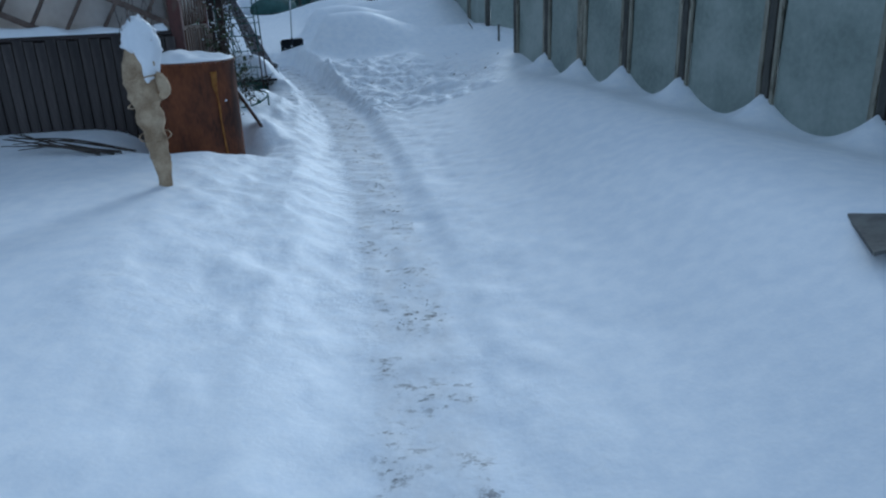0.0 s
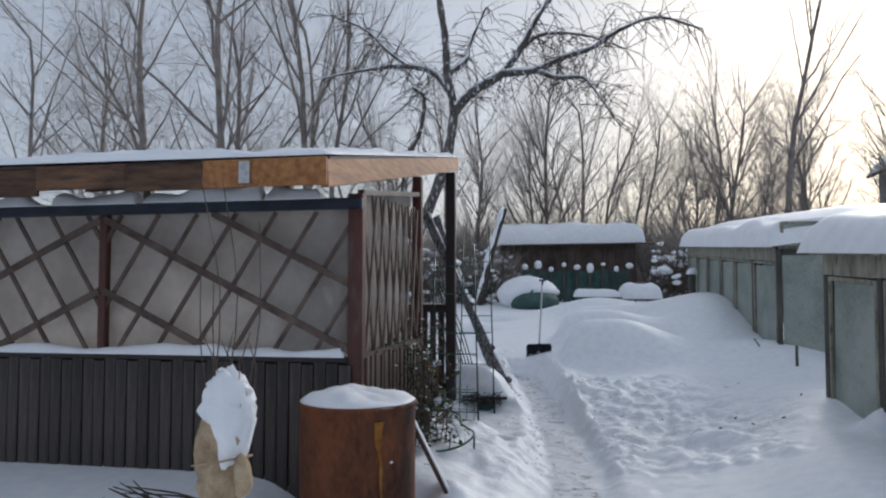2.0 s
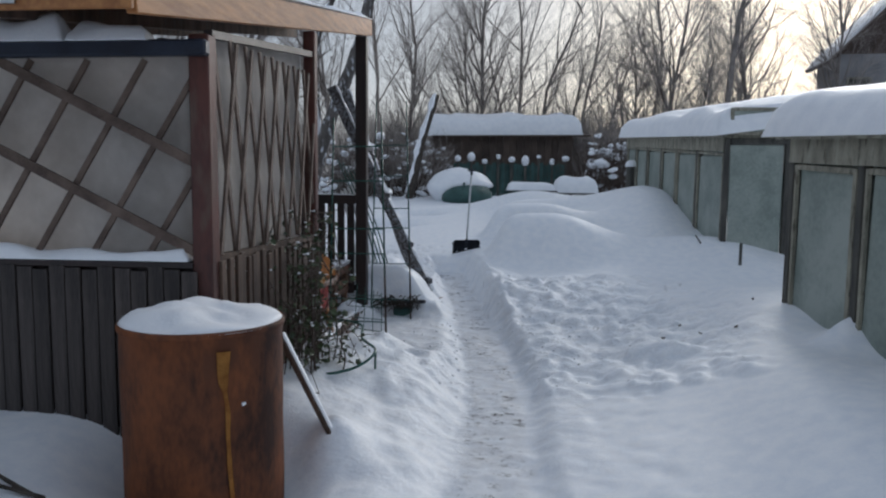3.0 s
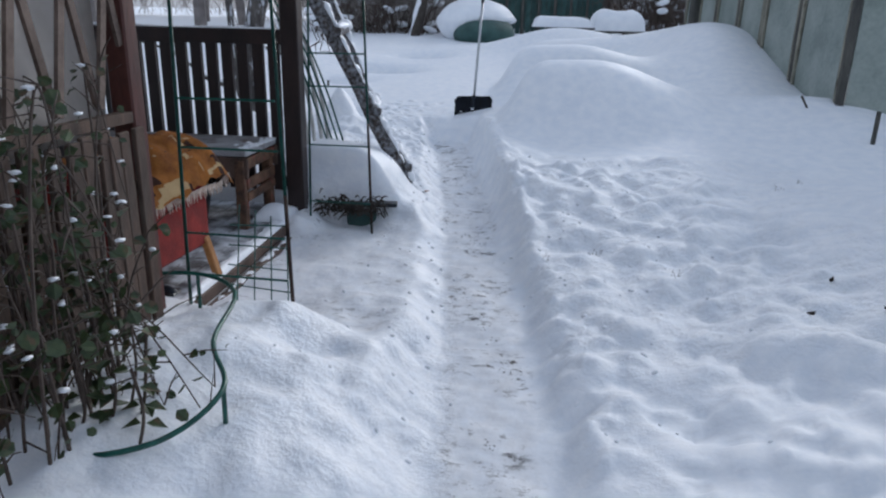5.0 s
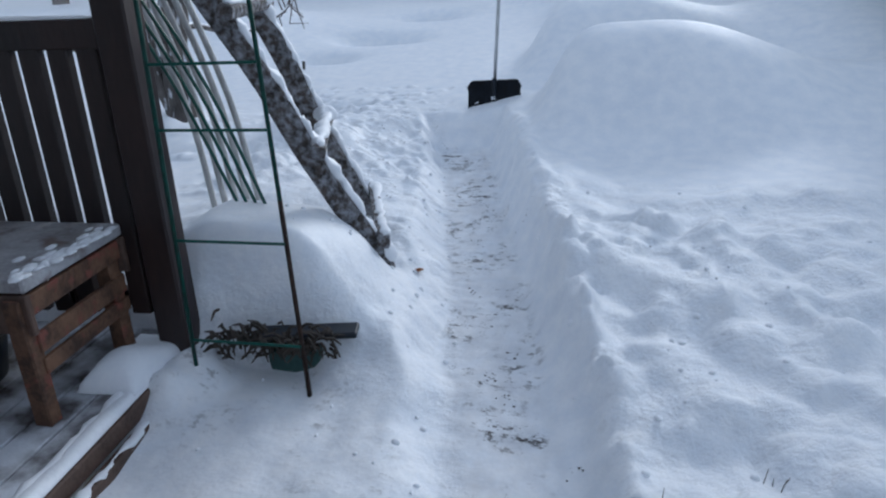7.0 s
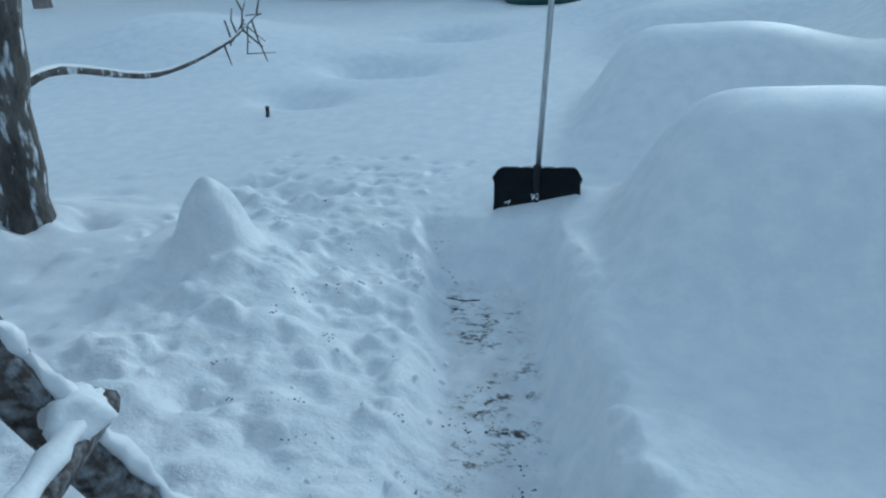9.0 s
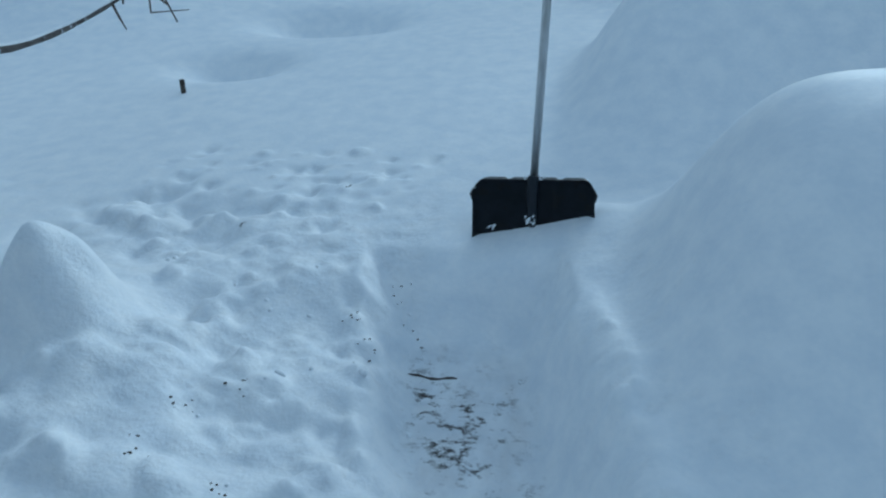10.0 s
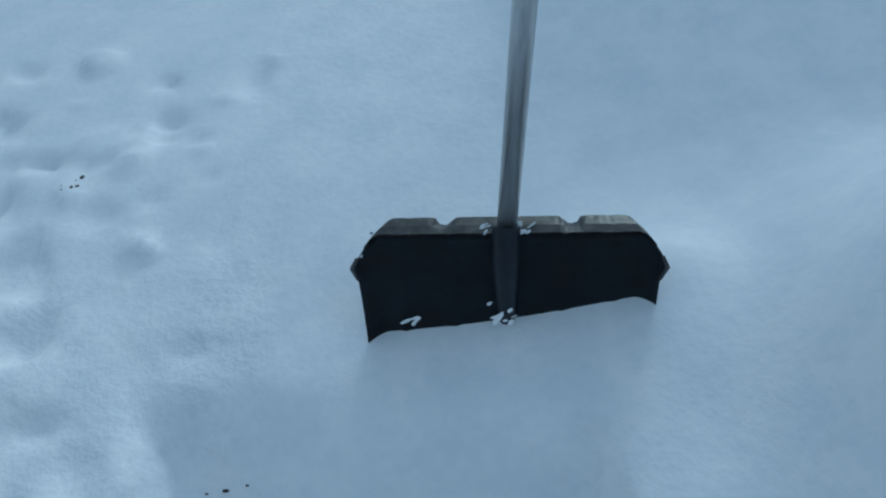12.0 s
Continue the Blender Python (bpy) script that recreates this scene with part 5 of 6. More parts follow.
for z in (0.86, 1.47, 2.05):
    a, b = R0.lerp(R1, (z - 0.29) / 2.51), L0.lerp(L1, (z - 0.25) / 2.55)
    e = (b - a).normalized() * 0.09
    o = Vector((0.045, -0.01, 0.045))
    part("rung", hewn(bmesh.new(), [(a - e).lerp(b + e, k / 10) + o for k in range(11)], 0.062, 0.058, (1, 0, -0.3), 9), LOG, ladder, "frosted round rung")
    q = [(a - e * 0.9).lerp(b + e * 0.75, k / 22) + o + Vector((0.002, 0.0, 0.034)) for k in range(23)]
    solid("snow_layer", crust(bmesh.new(), q, 0.036, int(z * 10), 0.75), SNOWCAP, "snow lying on a ladder rung", "snow", kind="stuff", smooth=True)
    bm = bmesh.new()
    bmesh.ops.create_icosphere(bm, subdivisions=3, radius=1.0)
    for v in bm.verts:
        x, y, k = v.co
        g = 1 + 0.25 * float(grain(x * 2 + z, y * 2 + k, 0.8, 7))
        v.co = a + o + Vector((0.0, -0.01, 0.03)) + Vector((0.062 * x, 0.075 * y, 0.050 * k)) * g
    solid("snow_layer", bm, SNOWCAP, "clump of snow where a rung meets the ladder rail", "snow", kind="stuff", smooth=True)

low = [Vector(p) for p in ((-0.33, 12.76, 0.44), (-0.23, 12.47, 0.44), (-0.13, 12.20, 0.44), (-0.03, 11.95, 0.43))]
part("rung", hewn(bmesh.new(), curve_pts(low, 4), 0.060, 0.075, (1, 0, 0), 11), LOG, ladder, "frosted round rung")
solid("snow_layer", crust(bmesh.new(), [p + Vector((0.012, 0, 0.034)) for p in curve_pts(low, 7)], 0.030, 6, 0.7), SNOWCAP, "snow lying on a ladder rung", "snow", kind="stuff", smooth=True)

# snow left along the steps of the deck
for off, z, lo, hi, r in ((-0.045, 0.118, 2.35, 3.35, 0.020), (-0.052, 0.120, 3.45, 4.5, 0.026), (0.06, 0.205, 3.1, 4.45, 0.032)):
    solid("snow_layer", crust(bmesh.new(), [pav(lo + (hi - lo) * k / 36, off + 0.006 * math.sin(k * 1.1), z) for k in range(37)], r, int(lo * 10), 0.55), SNOWCAP, "broken strip of snow along a deck step", "snow", kind="stuff", smooth=True)

# ---- rose bush ----
rose = thing("rose_bush", (-0.25, 8.4, 0.2), "tangled rose bush of thorny stems with few green leaves", "bush")
rs = random.Random(21)
stem_ends = []
for k in range(60):
    x0, y0 = rs.uniform(-0.62, -0.15), rs.uniform(7.75, 8.40)
    up = rs.uniform(0.45, 1.3)
    top = Vector((x0 + rs.uniform(-0.14, 0.24), y0 + rs.uniform(-0.3, 0.15), 0.2 + up))
    midp = Vector(((x0 + top.x) / 2 + rs.uniform(-0.1, 0.05), (y0 + top.y) / 2, 0.2 + up * 0.6))
    if k % 3 == 0:
        droop = top + Vector((rs.uniform(0.10, 0.32), rs.uniform(-0.25, 0.15), -rs.uniform(0.25, 0.75)))
        p = curve_pts([(x0, y0, 0.08), midp, top, droop], 6)
    else:
        p = curve_pts([(x0, y0, 0.08), midp, top], 6)
    r0 = rs.uniform(0.004, 0.009)
    part("stem", tube(bmesh.new(), p, [r0 * (1 - 0.7 * i / (len(p) - 1)) for i in range(len(p))], 5), TWIG, rose)
    stem_ends += p[len(p) // 3:]
    for q in p[len(p) // 3::2]:
        d = Vector((rs.uniform(-1, 1), rs.uniform(-1, 1), rs.uniform(-0.4, 0.9))).normalized() * rs.uniform(0.06, 0.2)
        part("side_shoot", tube(bmesh.new(), [q, q + d * 0.5 + Vector((0, 0, 0.01)), q + d], [0.0035, 0.0025, 0.0012], 4), TWIG, rose)
        stem_ends += [q + d * 0.5, q + d]
bm, caps = bmesh.new(), bmesh.new()
for k in range(640):
    p = stem_ends[rs.randrange(len(stem_ends))] + Vector((rs.gauss(0, 0.03), rs.gauss(0, 0.03), rs.gauss(0, 0.025)))
    d = Vector((rs.uniform(-1, 1), rs.uniform(-1, 1), rs.uniform(-0.8, 0.2))).normalized()
    s = d.orthogonal().normalized()
    n = d.cross(s)
    ln = rs.uniform(0.025, 0.06)
    v = [bm.verts.new(p + d * ln * a + s * ln * 0.42 * b + n * ln * c) for a, b, c in ((0, 0, 0), (0.35, 1, 0.12), (0.75, 0.8, 0.1), (1, 0, -0.05), (0.75, -0.8, 0.1), (0.35, -1, 0.12))]
    bm.faces.new((v[0], v[1], v[2], v[3]))
    bm.faces.new((v[0], v[3], v[4], v[5]))
    if k % 7 == 0:
        bmesh.ops.create_icosphere(caps, subdivisions=1, radius=1, matrix=Matrix.Translation(p + Vector((0, 0, 0.008))) @ Matrix.Diagonal((rs.uniform(0.008, 0.022), rs.uniform(0.008, 0.022), rs.uniform(0.004, 0.009), 1)))
part("leaves", bm, LEAF, rose, "dark green frost-bitten leaves")
solid("snow_crumbs", caps, SNOWCAP, "bits of snow caught in the rose bush", "snow", kind="stuff", smooth=True)
shoots = thing("rose_shoots", (-0.1, 7.9, 0.2), "young rose shoots with green leaves in the snow by the fence", "bush")
for k in range(7):
    x0, y0 = -0.42 + 0.07 * k, 7.98 + 0.06 * (k % 3)
    p = curve_pts([(x0, y0, height(x0, y0) - 0.05), (x0 + 0.02, y0 + 0.03, 0.42), (x0 - 0.04 + 0.03 * (k % 3), y0 + 0.08, 0.55 + 0.1 * (k % 2))], 5)
    part("stem", tube(bmesh.new(), p, 0.006, 5), TWIG, shoots)
    bm = bmesh.new()
    for q in p[4::2]:
        for a in (0.6, 3.6):
            d = Vector((math.cos(a + k), math.sin(a + k), -0.15))
            s = Vector((-d.y, d.x, 0))
            v = [bm.verts.new(q + d * 0.075 * u + s * 0.03 * w + Vector((0, 0, z))) for u, w, z in ((0.1, 0, 0), (0.5, 1, 0.008), (1, 0, -0.012), (0.5, -1, 0.008))]
            bm.faces.new(v)
    part("leaves", bm, LEAF, shoots, "green leaves")
solid("fallen_leaf", bar(bmesh.new(), (0.05, 12.22, height(0.06, 12.2) + 0.004), (0.085, 12.19, height(0.06, 12.2) + 0.014), 0.034, 0.008, None, 0.003), ORANGE_LEAF, "orange-brown chip lying on the snow", "leaf")

# ---- bare trees ----
def branches(seed, tall, r0, spread_a, levels, kids, droop=0.0, straight=0.12, low=0.25):
    """Tapered limbs of a bare tree round the origin: lists of (p, q, r at p, r at q) for limbs and for twigs."""
    rs = random.Random(seed)
    out = ([], [])

    def grow(p, d, ln, r, lev):
        n = 7 if lev == 0 else 5 if lev == 1 else 4
        for i in range(n):
            q = p + d * (ln / n)
            r2 = r * (0.86 if lev == 0 else 0.80)
            out[0 if lev < 2 else 1].append((p, q, r, r2))
            p, r = q, r2
            bend = Vector((rs.gauss(0, straight), rs.gauss(0, straight), rs.gauss(0, straight)))
            d = (d + bend + Vector((0, 0, (0.05 if lev < 2 else -droop)))).normalized()
            if lev < levels and (lev > 0 or (i + 1) / n > low):
                for _ in range(kids[lev]):
                    a = rs.uniform(0, 2 * math.pi)
                    o = d.orthogonal().normalized()
                    o = Matrix.Rotation(a, 3, d) @ o
                    k = rs.uniform(*spread_a)
                    grow(p, (d * math.cos(k) + o * math.sin(k)).normalized(), ln * rs.uniform(0.36, 0.62) * (1.0 - 0.35 * i / n), r * rs.uniform(0.45, 0.62), lev + 1)

    grow(Vector((0, 0, -0.3)), Vector((rs.uniform(-0.06, 0.06), rs.uniform(-0.06, 0.06), 1)).normalized(), tall, r0, 0)
    return out


def sticks(segs, name, mat, n=3):
    """One mesh of many tapered prisms."""
    P = np.array([s[0][:] for s in segs])
    Q = np.array([s[1][:] for s in segs])
    RA, RB = np.array([s[2] for s in segs]), np.array([s[3] for s in segs])
    D = Q - P
    D /= np.linalg.norm(D, axis=1)[:, None] + 1e-9
    ref = np.where(np.abs(D[:, 2:3]) < 0.9, np.array([[0, 0, 1.0]]), np.array([[1.0, 0, 0]]))
    U = np.cross(D, ref)
    U /= np.linalg.norm(U, axis=1)[:, None] + 1e-9
    V = np.cross(D, U)
    vs = []
    for B, R in ((P, RA), (Q, RB)):
        for k in range(n):
            a = 2 * math.pi * k / n
            vs.append(B + (U * math.cos(a) + V * math.sin(a)) * R[:, None])
    verts = np.stack(vs, 1).reshape(-1, 3)
    base = (np.arange(len(segs)) * 2 * n)[:, None, None]
    f = np.array([[k, (k + 1) % n, n + (k + 1) % n, n + k] for k in range(n)])[None]
    me = bpy.data.meshes.new(name)
    me.from_pydata(verts.tolist(), [], (base + f).reshape(-1, 4).tolist())
    me.materials.append(mat)
    return me


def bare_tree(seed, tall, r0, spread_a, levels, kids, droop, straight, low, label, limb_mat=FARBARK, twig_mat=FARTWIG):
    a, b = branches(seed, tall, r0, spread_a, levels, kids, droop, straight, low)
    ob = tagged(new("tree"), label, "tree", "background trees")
    # crown twigs thinned so that sky shows between them, as haze would pale them
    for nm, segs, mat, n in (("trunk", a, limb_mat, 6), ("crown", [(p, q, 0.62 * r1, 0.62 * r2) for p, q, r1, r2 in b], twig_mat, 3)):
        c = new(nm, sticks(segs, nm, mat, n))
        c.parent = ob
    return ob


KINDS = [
    bare_tree(1, 11, 0.15, (0.4, 0.9), 3, (3, 3, 2), 0.04, 0.09, 0.3, "tall bare birch with fine frosted twigs, paled for haze"),
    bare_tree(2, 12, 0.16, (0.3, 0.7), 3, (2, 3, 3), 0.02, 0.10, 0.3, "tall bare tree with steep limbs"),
    bare_tree(3, 9, 0.14, (0.5, 1.0), 3, (3, 3, 3), 0.05, 0.12, 0.2, "broad bare tree with dense frosted twigs, paled for haze"),
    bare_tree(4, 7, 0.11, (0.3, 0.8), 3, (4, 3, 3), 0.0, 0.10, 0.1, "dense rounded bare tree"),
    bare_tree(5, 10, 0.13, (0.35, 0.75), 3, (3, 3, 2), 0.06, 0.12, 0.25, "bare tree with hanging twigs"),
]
PLACES = [
    (0, -12.8, 26.0, 1.4, 10), (1, -10.8, 28.6, 1.35, 80), (2, -15.8, 30.5, 1.35, 200), (1, -18.0, 27.3, 1.4, 310), 
    (2, -16, 27, 1.2, 100), (1, -10, 30, 1.1, 150), (0, -13, 33, 1.2, 190), (2, -19, 33, 1.3, 280),
    (3, -3.0, 41, 1.15, 20), (4, 0.5, 43, 1.0, 60), (0, -6.5, 42, 1.0, 110), (1, 3.2, 46, 0.85, 160), (3, 5.5, 41, 1.0, 210), (4, 8.0, 44, 0.95, 250), (2, 10.5, 42, 1.05, 300), 
    (3, 13.2, 36, 1.05, 15), (0, 15.5, 43, 1.0, 55), (4, 18.5, 40, 1.1, 95), (3, 17.0, 46, 1.0, 135), (2, 22.5, 42, 1.1, 175), (0, 26, 38, 1.0, 215), (1, 21, 50, 1.1, 255), (3, 30, 42, 1.2, 295), (4, -1.5, 50, 1.0, 335),
    (3, 7.6, 36, 0.85, 66), (4, 14.6, 33, 1.0, 33), (0, 7.0, 47, 1.1, 99), (3, 2.0, 39.5, 0.9, 123), (4, 4.6, 49, 1.1, 144), (3, 10.5, 50, 1.2, 170), (0, -0.8, 46, 1.05, 188), (3, -5.5, 38, 1.0, 222), (2, 25, 46, 1.2, 244), (3, 20, 36.5, 0.9, 266), (4, -9, 37, 1.1, 288), (3, -11, 40, 1.2, 302),
    (3, -2.3, 40, 1.5, 44), (3, 6.7, 39, 1.35, 152), (3, 10.1, 37, 1.1, 260), (1, 8.7, 35, 1.12, 200), (2, -20.6, 29.2, 1.35, 20), (2, 6.5, 52, 1.0, 5), (0, 13.5, 54, 1.1, 45), (1, -10, 50, 1.1, 85), (2, -15, 45, 1.2, 125), (3, -22, 42, 1.3, 165), (4, -27, 36, 1.2, 205), (0, -24, 28, 1.1, 245), (3, 36, 36, 1.2, 285), (4, 42, 30, 1.2, 325),
]
used = set()
for kind_i, x, y, k, turn in PLACES:
    src = KINDS[kind_i]
    m = pose(x, y, height(x, y), 0, 0, turn)
    if kind_i in used:
        ob = copy_thing(src, m)
    else:
        src.matrix_basis = m
        ob = src
        used.add(kind_i)
    ob.scale = (k, k, k)

# thicket: the fine frosted growth behind the sheds, in the haze-paled twig colour
rs = random.Random(33)
segs = []
for k in range(11000):
    x = rs.uniform(-30, 40) if k % 2 else rs.uniform(-10, 14)
    y = rs.uniform(37, 48) - 0.004 * (x - 3) ** 2
    if 5 < x and y < 36:
        continue
    z = height(x, y) + rs.random() * 1.5
    p = Vector((x, y, z))
    d = Vector((rs.gauss(0, 0.45), rs.gauss(0, 0.45), 1)).normalized()
    ln = rs.uniform(0.8, 2.9) * (1.0 if k % 2 else 1.25)
    q = p + d * ln
    r = rs.uniform(0.006, 0.018)
    segs.append((p, q, r, r * 0.6))
    for _ in range(3):
        e = (d + Vector((rs.gauss(0, 0.6), rs.gauss(0, 0.6), rs.gauss(0, 0.3)))).normalized()
        b = p.lerp(q, rs.uniform(0.3, 1.0))
        segs.append((b, b + e * rs.uniform(0.4, 1.3), r * 0.6, r * 0.25))
tagged(new("thicket", sticks(segs, "thicket", FARTWIG)), "far thicket of bare frosted scrub along the plot edge, paled for haze", "scrub", kind="stuff")
segs = []
for k in range(900):
    x, y = rs.uniform(-6.5, -2.9), rs.uniform(28, 34)
    p = Vector((x, y, height(x, y) + rs.random() * 0.5))
    d = Vector((rs.gauss(0, 0.4), rs.gauss(0, 0.4), 1)).normalized()
    q = p + d * rs.uniform(0.5, 1.9)
    r = rs.uniform(0.005, 0.013)
    segs.append((p, q, r, r * 0.6))
    for _ in range(3):
        e = (d + Vector((rs.gauss(0, 0.7), rs.gauss(0, 0.7), rs.gauss(0, 0.3)))).normalized()
        b = p.lerp(q, rs.uniform(0.3, 1.0))
        segs.append((b, b + e * rs.uniform(0.3, 0.8), r * 0.6, r * 0.25))
tagged(new("shrubs", sticks(segs, "shrubs", FARTWIG)), "bare frosted currant shrubs standing in the snow, paled for haze", "shrubs", kind="stuff")

# the apple tree by the way
old_tree = thing("apple_tree", (-2.57, 14.45, 0.5), "old apple tree with spreading bare limbs, snow along their tops", "tree")
T = lambda px, py, dy=0.0: Vector((-1.35 + (px - 735) * 0.0093, 14.4 + dy, 5.05 + (140 - py) * 0.0096))
limbs = [
    ([(-2.57, 14.45, 0.3), (-2.52, 14.47, 1.3), (-2.15, 14.45, 2.6), (-1.62, 14.42, 3.9), T(728, 150), T(715, 80), T(708, 0, 0.1), T(690, -120, 0.2), T(700, -260, 0.3)], 0.135, 0.05),
    ([T(728, 150), T(770, 118, -0.2), T(832, 93, -0.4), T(872, 40, -0.4), T(905, -20, -0.3), T(960, -90, -0.2)], 0.095, 0.03),
    ([T(832, 93, -0.4), T(900, 100, -0.7), T(950, 88, -0.9), T(1000, 82, -1.1), T(1050, 58, -1.2), T(1110, 46, -1.3), T(1180, 75, -1.4)], 0.065, 0.014),
    ([T(900, 100, -0.7), T(940, 122, -0.9), T(985, 128, -1.0), T(1010, 160, -1.1), T(1045, 215, -1.2)], 0.05, 0.010),
    ([T(850, 70, -0.4), T(900, 20, -0.2), T(980, 15, 0.1), T(1060, 40, 0.3)], 0.045, 0.01),
    ([T(720, 110), T(680, 62, 0.2), T(620, 40, 0.4), T(560, 32, 0.6), T(480, 30, 0.8), T(400, 32, 1.0)], 0.07, 0.014),
    ([T(620, 40, 0.4), T(580, 10, 0.2), T(540, -30, 0.1), T(470, -60, 0.0)], 0.035, 0.006),
    ([T(713, 75), T(745, 40, 0.3), T(750, 0, 0.5), T(780, -80, 0.7)], 0.065, 0.02),
    ([(-2.3, 14.46, 2.2), (-2.5, 14.8, 3.3), (-2.45, 14.9, 4.2), (-2.2, 14.9, 4.75), (-2.12, 14.9, 5.4), (-2.35, 14.9, 5.62)], 0.07, 0.03),
    ([(-2.55, 14.46, 1.15), (-2.66, 15.0, 1.22), (-2.62, 15.8, 1.08), (-2.5, 16.5, 1.2), (-2.45, 16.95, 1.38)], 0.035, 0.008),
    ([(-2.56, 14.46, 0.95), (-2.85, 14.7, 1.5), (-3.0, 14.9, 2.1), (-2.9, 15.1, 2.9)], 0.05, 0.01),
    ([(-2.60, 14.43, 0.4), (-2.72, 14.40, 1.0), (-2.80, 14.5, 1.7), (-2.95, 14.6, 2.6), (-2.9, 14.7, 3.6)], 0.07, 0.02),
    ([(-2.57, 14.45, 0.75), (-3.0, 14.3, 0.85), (-3.4, 14.25, 1.15), (-3.9, 14.2, 1.3)], 0.045, 0.01),
]
twig_segs = []
rs = random.Random(77)
for pts, ra, rb in limbs:
    p = curve_pts(pts, 6)
    rr = [ra + (rb - ra) * (i / (len(p) - 1)) ** 0.8 for i in range(len(p))]
    part("limb" if ra < 0.12 else "trunk", tube(bmesh.new(), p, [r * (1 + 0.10 * math.sin(i * 2.3)) for i, r in enumerate(rr)], 9), APPLE_BARK, old_tree, "", True)
    if ra < 0.12:
        bm = tube(bmesh.new(), [q + Vector((0, -0.1 * r, r * 0.75)) for q, r in zip(p, rr)], [r * 0.72 for r in rr], 7)
        solid("snow_layer", bm, SNOWCAP, "snow along an apple tree limb", "snow", kind="stuff", smooth=True)
    low_limb = pts[0][2] < 1.3 and ra < 0.12
    for i in range(len(p) - 7 if low_limb else 24 if ra > 0.12 else 4, len(p)):
        for _ in range(0 if pts[0][2] < 1.0 else 2 if low_limb else 3):
            d = Vector((rs.gauss(0, 0.7), rs.gauss(0, 0.6), rs.gauss(-0.1, 0.7))).normalized()
            q = p[i]
            r = 0.009
            for _ in range(rs.randrange(1, 3) if low_limb else rs.randrange(3, 7)):
                q2 = q + d * rs.uniform(0.08, 0.2)
                twig_segs.append((q, q2, r, r * 0.8))
                if rs.random() < 0.5:
                    e = (d + Vector((rs.gauss(0, 0.7), rs.gauss(0, 0.7), rs.gauss(-0.2, 0.5)))).normalized()
                    twig_segs.append((q2, q2 + e * rs.uniform(0.08, 0.3), r * 0.7, r * 0.4))
                q, r = q2, r * 0.85
                d = (d + Vector((rs.gauss(0, 0.2), rs.gauss(0, 0.2), -0.18))).normalized()
                if low_limb and rs.random() < 0.5:
                    break
tw = new("crown", sticks(twig_segs, "crown", TWIG))
tw.parent = old_tree
tw.matrix_parent_inverse = Matrix.Translation(old_tree.location).inverted()

# ---- far yard ----
shed = thing("shed", (-0.6, 36, 1.2), "low dark wooden shed under a thick slab of snow", "shed")
for k in range(20):
    x = -3.6 + 0.3 * k
    part("wall_board", bar(bmesh.new(), (x, 34.6 + 0.18 * (x + 0.6), 0.8), (x, 34.6 + 0.18 * (x + 0.6), 3.62), 0.29, 0.04, (1, 0.18, 0)), SHED_WALL, shed)
part("rear_wall", bar(bmesh.new(), (-4.2, 37.6, 2.2), (2.4, 38.8, 2.2), 0.06, 3.0, (0, 1, 0)), SHED_WALL, shed)
part("roof", bar(bmesh.new(), (-4.1, 35.4, 3.72), (2.7, 36.7, 3.82), 3.6, 0.06, (-0.19, 0.98, 0.12)), SHED_WALL, shed)
c = Vector((-4.05, 33.7, 3.56))
solid("snow_layer", snow_layer(c, Vector((6.75, 1.28, 0.1)), Vector((-0.6, 3.5, 0.45)), 50, 24, 0.72, 0.55, 8, 0.02), SNOWCAP, "thick slab of snow on the shed roof", "snow", kind="stuff", smooth=True)
fence = thing("garden_fence", (0, 30.4, 1.2), "faded green plank fence with snow-capped posts before the shed", "fence")
for k in range(26):
    x = -2.2 + 0.16 * k
    y = 30.1 + 0.19 * (x + 2.0)
    part("plank", bar(bmesh.new(), (x, y, 1.0), (x, y, 2.30 + 0.05 * math.sin(k * 2.9)), 0.15, 0.03, (1, 0.19, 0)), GREEN_FENCE, fence)
for k in range(9):
    x = -2.1 + 0.5 * k
    y = 30.0 + 0.19 * (x + 2.0)
    zt = 2.42 + 0.10 * math.sin(k * 2.4)
    part("post", bar(bmesh.new(), (x, y - 0.06, 0.9), (x, y - 0.06, zt), 0.08, 0.08), DARK_FRAME, fence)
    bm = bmesh.new()
    bmesh.ops.create_icosphere(bm, subdivisions=2, radius=0.095 + 0.03 * math.sin(k * 1.7), matrix=Matrix.Translation((x, y - 0.06, zt + 0.05)) @ Matrix.Diagonal((1.25, 1, 1.35 + 0.4 * math.sin(k * 2.9), 1)))
    solid("snow_layer", bm, SNOWCAP, "snow cap on a fence post", "snow", kind="stuff", smooth=True)
boat = thing("boat", (-1.35, 26.2, 1.0), "small upturned green boat under a dome of snow", "boat")
bm = bmesh.new()
bmesh.ops.create_uvsphere(bm, u_segments=36, v_segments=14, radius=1.0)
for v in bm.verts:
    x, y, z = v.co
    v.co = Vector((-1.3 + 0.82 * x, 26.25 + 1.25 * y, 1.15 + 0.52 * z * (1 - 0.2 * abs(y))))
part("hull", bm, GREEN_FENCE, boat, "green painted hull", True)
part("keel", tube(bmesh.new(), curve_pts([(-1.3, 25.02, 1.2), (-1.3, 25.6, 1.6), (-1.3, 26.9, 1.62), (-1.3, 27.45, 1.25)], 6), 0.035, 7), GREEN_FENCE, boat)
bm = bmesh.new()
bmesh.ops.create_uvsphere(bm, u_segments=40, v_segments=20, radius=1.0)
